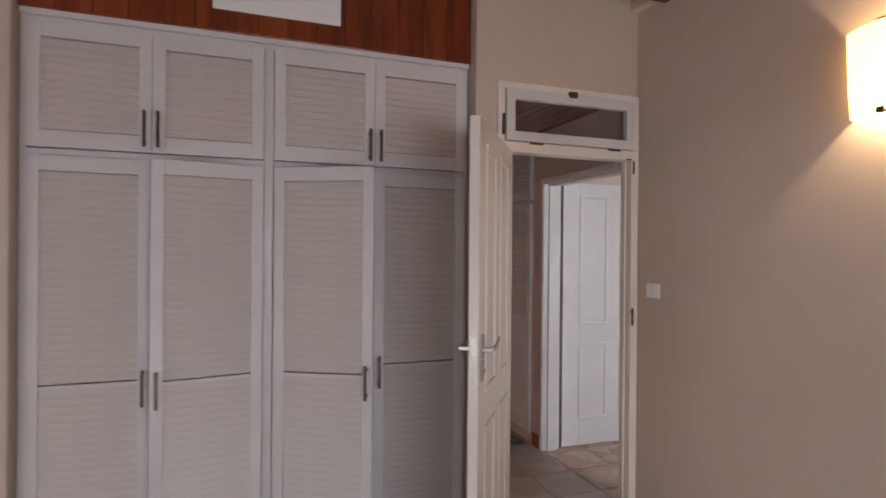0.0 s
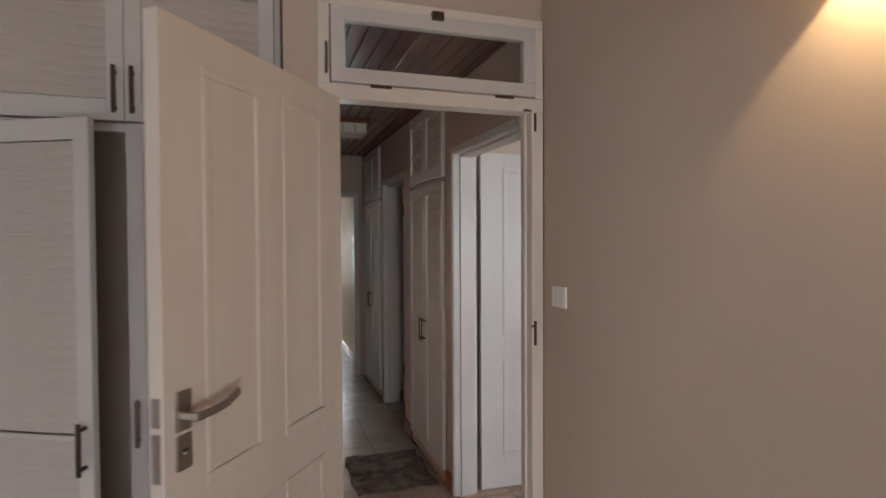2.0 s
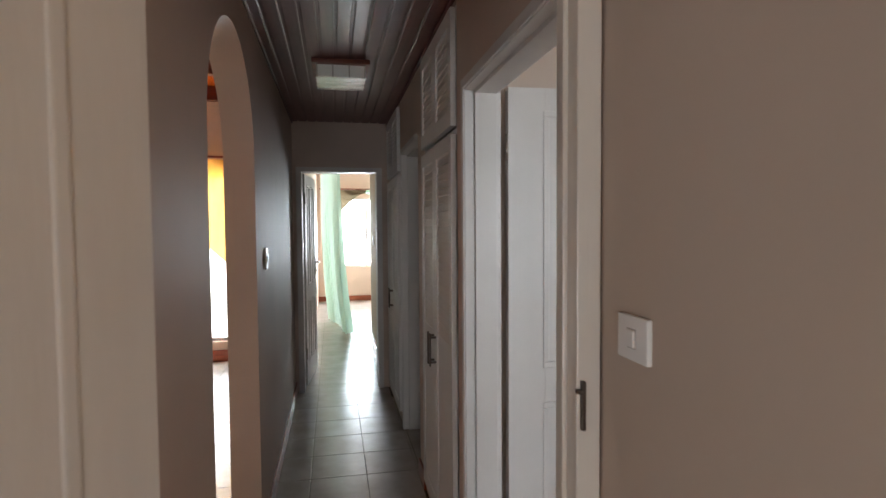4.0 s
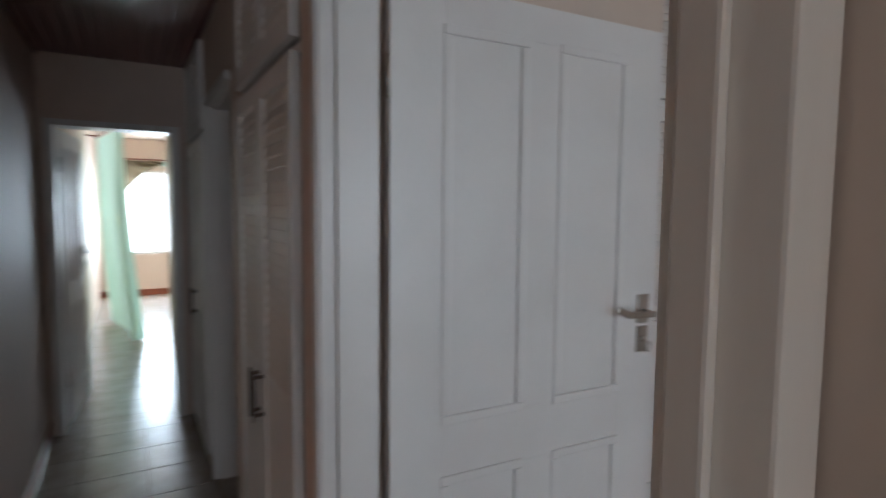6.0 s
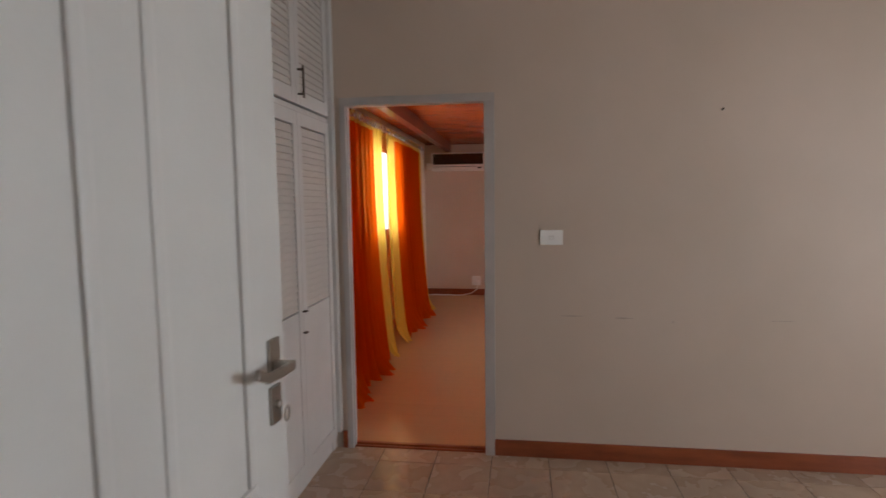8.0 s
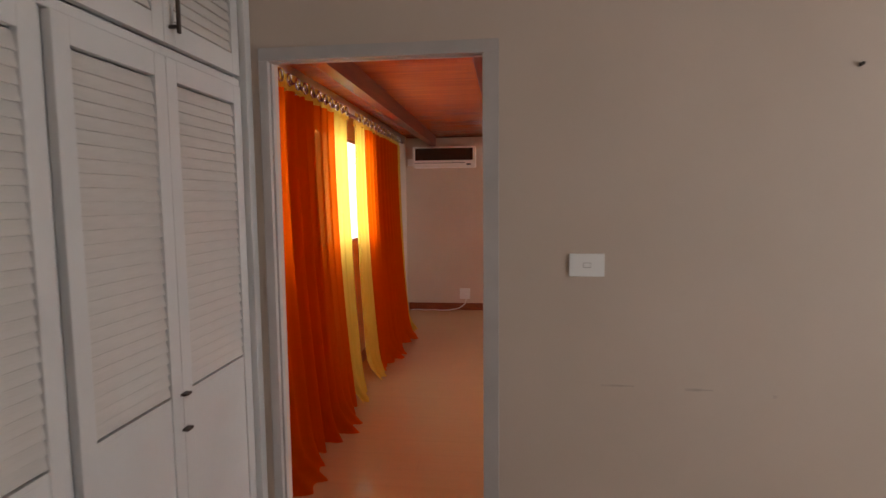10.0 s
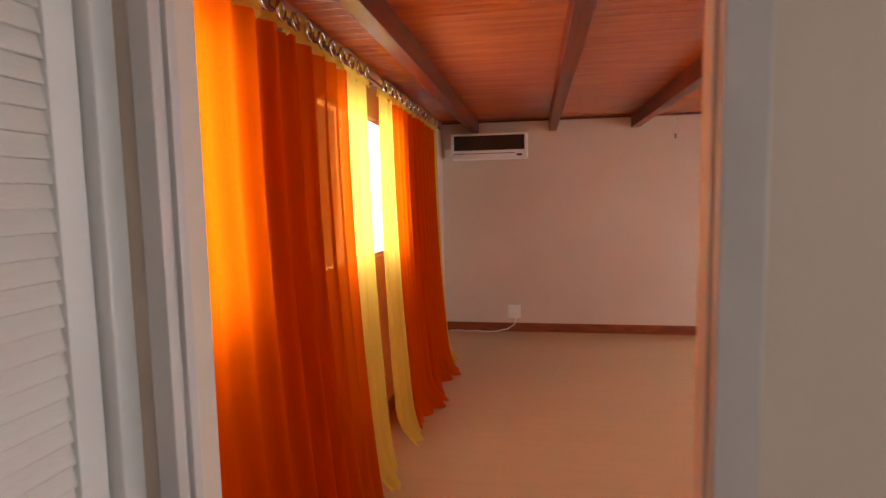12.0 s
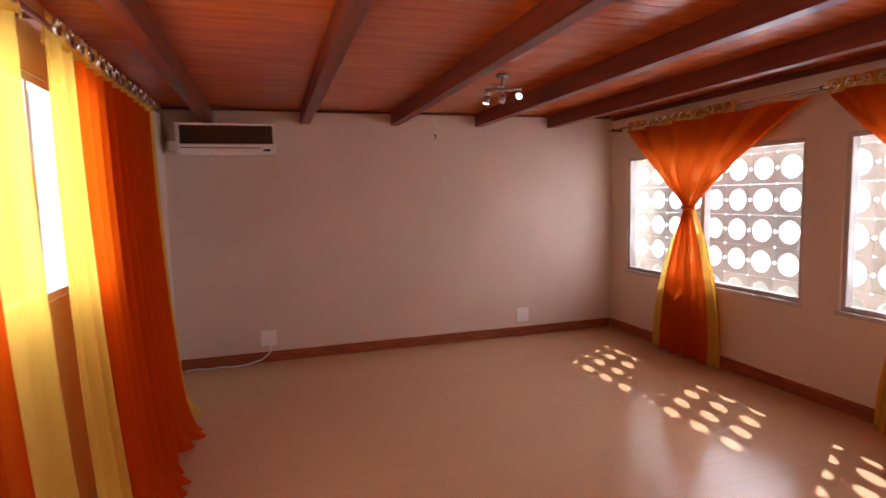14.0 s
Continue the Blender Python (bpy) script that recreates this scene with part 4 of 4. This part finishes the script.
def socket(y, z, label, plug):
    s = plate("wall_socket", pose(11.41, y, z, 0, 0, -90), 0.145, 0.15, label, "wall socket", None)
    boxes("face", [(-0.05, -0.01, -0.014, -0.010, -0.04, 0.04), (0.01, 0.05, -0.014, -0.010, -0.04, 0.04)], PLASTIC, 0.001, s)
    if plug:
        boxes("plug", [(0.0, 0.05, -0.05, -0.012, -0.055, 0.0)], PLASTIC, 0.006, s)
    return s


socket(4.433, 0.236, "white double wall socket with a plug", True)
socket(1.758, 0.237, "white double wall socket", False)
cable = [(11.365, 4.408, 0.19), (11.36, 4.43, 0.10), (11.365, 4.51, 0.04), (11.355, 4.64, 0.012), (11.335, 4.76, 0.010), (11.365, 4.86, 0.012), (11.345, 4.98, 0.010),
         (11.375, 5.08, 0.012), (11.355, 5.18, 0.010)]
tube("power_cable", cable, 0.006, PLASTIC, None, "white power cable lying along the skirting", "cable")

# air conditioner
ac = empty("air_conditioner", pose(11.41, 4.69, 1.965, 0, 0, -90), "white wall air conditioner with a dark glossy front", "air conditioner")
bm = bmesh.new()
add_box(bm, -0.42, 0.42, -0.19, 0.0, 0.0, 0.275, 0.02)
o = new("body", mesh_from(bm, "body", PLASTIC))
o.parent = ac
boxes("front_panel", [(-0.385, 0.385, -0.200, -0.186, 0.095, 0.256)], DARK_PANEL, 0.004, ac, "dark glossy front panel")
boxes("trim_ring", ring_rows(-0.418, 0.418, 0.072, 0.275, 0.020, -0.205, -0.186), PLASTIC, 0.003, ac)
boxes("louvre", [(-0.38, 0.27, -0.197, -0.186, 0.028, 0.056)], PLASTIC, 0.003, ac)
# the slot is a flat strip with its shade as black colour; beside it the display
boxes("slot", [(-0.39, 0.28, -0.192, -0.186, 0.058, 0.064), (0.30, 0.36, -0.194, -0.186, 0.03, 0.05)], BLACK, 0, ac, "black strip for the slot's shade, and dark display")
boxes("pipe_cover", [(11.32, 11.409, 5.12, 5.20, 2.0, 2.09)], PLASTIC, 0.006, label="white pipe cover beside the air conditioner", category="pipe cover")

# ceiling spots
sp = empty("spot_lamp", pose(9.61, 2.745, OH), "three-headed metal ceiling spot lamp, lit", "ceiling lamp")
tube("stem", [(0, 0, 0), (0, 0, -0.02)], 0.045, STEEL, sp)
tube("rod", [(0, 0, -0.02), (0, 0, -0.11)], 0.008, STEEL, sp)
tube("bar", [(-0.05, -0.12, -0.105), (0.05, 0.12, -0.105)], 0.011, STEEL, sp)
tube("bar", [(0.10, -0.11, -0.093), (-0.10, 0.11, -0.093)], 0.006, STEEL, sp)
for i, (dx, dy) in enumerate(((-0.045, -0.10), (0.0, 0.0), (0.045, 0.10))):
    top = Vector((dx, dy, -0.145))
    way = Vector(((-0.9, 0.35, -0.35), (-0.2, 0.3, -0.9), (0.1, 0.2, -0.95))[i]).normalized()
    tube("arm", [(dx, dy, -0.105), top], 0.006, STEEL, sp)
    tube("head", [top, top + way * 0.05], 0.024, STEEL, sp, sides=14)
    tube("bulb", [top + way * 0.046, top + way * 0.055], 0.020, LED if i != 1 else FROST, sp, sides=14)
hk = empty("wall_hook", pose(11.41, 2.72, 2.16), "small dark hook with a loose wire", "hook")
tube("hook", [(0, 0, 0.02), (-0.03, 0, 0.01), (-0.035, 0, -0.01), (-0.02, 0, -0.02)], 0.008, PULL, hk)
tube("wire", [(-0.004, 0.0, 0.02), (-0.004, -0.03, 0.10), (-0.004, 0.02, 0.20)], 0.003, PLASTIC, hk)

# bedroom wall lamp: curved glass shade
sl = empty("wall_lamp", pose(2.84, 1.945, 2.165, 0, 0, -90), "lit frosted-glass half-round wall lamp", "wall lamp")
bm = bmesh.new()
rings = []
for z, r in ((-0.155, 0.150), (-0.05, 0.158), (0.06, 0.162), (0.155, 0.165)):
    rings.append([bm.verts.new((r * math.cos(a), -0.62 * r * math.sin(a), z)) for a in [math.pi * i / 20 for i in range(21)]])
for a, b in zip(rings, rings[1:]):
    for i in range(20):
        bm.faces.new((a[i], a[i + 1], b[i + 1], b[i]))
o = new("shade", mesh_from(bm, "shade", SHADE, True))
md = o.modifiers.new("thickness", 'SOLIDIFY')
md.thickness = 0.004
o.parent = sl
boxes("clip", [(-0.012, 0.012, -0.104, -0.085, -0.165, -0.145), (-0.012, 0.012, -0.104, -0.09, 0.15, 0.165), (-0.04, 0.04, -0.02, 0.0, -0.05, 0.05)], PULL, 0.002, sl,
      "dark metal clips")

# bedroom vent
vt = empty("air_vent", pose(0.825, 3.388, 2.60), "white metal air vent grille in the boarding", "vent")
boxes("vent_rim", ring_rows(-0.29, 0.29, 0.0, 0.24, 0.035, -0.014, 0.0), PLASTIC, 0.003, vt)
# no recess is built: a black sheet paints the shade behind the slats
boxes("shade_sheet", [(-0.255, 0.255, -0.003, -0.001, 0.035, 0.205)], BLACK, 0, vt, "black sheet for the shade behind the slats")
bm = bmesh.new()
add_box(bm, -0.255, 0.255, -0.010, 0.010, -0.0015, 0.0015, 0.0, Matrix.Rotation(radians(-35), 4, 'X'))
blade = mesh_from(bm, "slat", PLASTIC)
for i in range(9):
    s = new("slat", blade)
    s.parent = vt
    s.location = (0, -0.012, 0.045 + i * 0.019)

# corridor ceiling lamp
cl = empty("ceiling_lamp", pose(2.36, 5.55, CH - 0.003), "square glass ceiling lamp with metal bars, unlit", "ceiling lamp")
boxes("base", [(-0.16, 0.16, -0.16, 0.16, -0.025, 0.0)], BEAM, 0.004, cl, "dark wooden base")
boxes("glass_box", [(-0.135, 0.135, -0.135, 0.135, -0.095, -0.026)], FROST, 0.006, cl, "frosted glass")
boxes("bar", [(x - 0.004, x + 0.004, -0.139, 0.139, -0.0985, -0.0955) for x in (-0.131, -0.045, 0.045, 0.131)]
      + [(-0.139, 0.139, y - 0.004, y + 0.004, -0.1015, -0.0988) for y in (-0.131, -0.045, 0.045, 0.131)]
      + [(x - 0.004, x + 0.004, -0.1395, -0.1365, -0.095, -0.027) for x in (-0.131, -0.045, 0.045, 0.131)], STEEL, 0, cl, "metal bars")

# crumpled mat on the corridor floor
bm = bmesh.new()
nx, ny = 40, 34
grid = []
for i in range(nx + 1):
    row = []
    for j in range(ny + 1):
        u, v = i / nx, j / ny
        edge = min(u, 1 - u, v, 1 - v)
        x, y = 2.25 + 0.50 * u, 4.47 + 0.60 * v
        k = noise.noise((x * 9, y * 14, 0.3))
        ridge = max(0.0, 1 - abs(v - 0.62 - 0.06 * noise.noise((x * 6, 1.0, 0))) / 0.10)
        z = 0.006 + 0.012 * (k + 1) * min(1, edge * 9) + 0.03 * ridge * (0.5 + u * 0.5)
        row.append(bm.verts.new((x + 0.02 * noise.noise((y * 7, 2.0, v)), y + 0.025 * noise.noise((x * 8, 5.0, u)), z)))
    grid.append(row)
for a, b in zip(grid, grid[1:]):
    for j in range(ny):
        bm.faces.new((a[j], b[j], b[j + 1], a[j + 1]))
bmesh.ops.recalc_face_normals(bm, faces=bm.faces)
o = tagged(new("door_mat", mesh_from(bm, "door_mat", RAG, True)), "worn rumpled grey mat on the tiled floor", "mat")
o.modifiers.new("thickness", 'SOLIDIFY').thickness = 0.005

# ---------------------------------------------------------------- floor tiles, last
STEP = 0.327


def tile_mesh(name, w, d, material):
    bm = bmesh.new()
    add_box(bm, 0, w, 0, d, -0.006, 0.002, 0.0018)
    return mesh_from(bm, name, material)


TILES = {}


def tile_floor(name, x0, x1, y0, y1, material, label, singly=True):
    """Tiles on one grid through the house, cut at the room's edges."""
    base = boxes(name, [(x0, x1, y0, y1, -0.12, -0.0015)], GROUT, label=label, kind="structure")
    gx0, gy0 = 5.75 - 20 * STEP, 4.57 - 20 * STEP
    joined = None if singly else bmesh.new()
    for i in range(60):
        for j in range(60):
            a, b = max(x0, gx0 + i * STEP + 0.002), min(x1, gx0 + (i + 1) * STEP - 0.002)
            c, d = max(y0, gy0 + j * STEP + 0.002), min(y1, gy0 + (j + 1) * STEP - 0.002)
            if b - a < 0.012 or d - c < 0.012:
                continue
            if not singly:
                add_box(joined, a, b, c, d, -0.006, 0.002)
                continue
            key = (round(b - a, 3), round(d - c, 3), material.name)
            if key not in TILES:
                TILES[key] = tile_mesh("tile", b - a, d - c, material)
            t = new("tile", TILES[key])
            t.parent = base
            t.location = (a, c, 0)
    if joined:
        t = new("tiles", mesh_from(joined, "tiles", material))
        t.parent = base
        tagged(t, kind="stuff")
    return base


tile_floor("floor_corridor", 1.93, 2.785, 3.44, 7.40, TILE_FAR, "grey-beige glazed tile corridor floor")
tile_floor("floor_dressing", 2.785, 5.97, 1.2, 4.93, TILE, "beige glazed tile dressing room floor")
tile_floor("floor_dressing_south", 3.0, 5.97, 0.15, 1.2, TILE, "beige glazed tile floor", False)
tile_floor("floor_side_room", 2.785, 4.05, 5.42, 6.60, TILE_FAR, "beige glazed tile floor of a side room", False)
tile_floor("floor_lounge", -2.75, 1.93, 3.95, 8.85, TILE_FAR, "pale glazed tile lounge floor", False)
tile_floor("floor_far_room", 1.84, 4.2, 7.40, 13.55, TILE_FAR, "pale glazed tile floor of the far room", False)
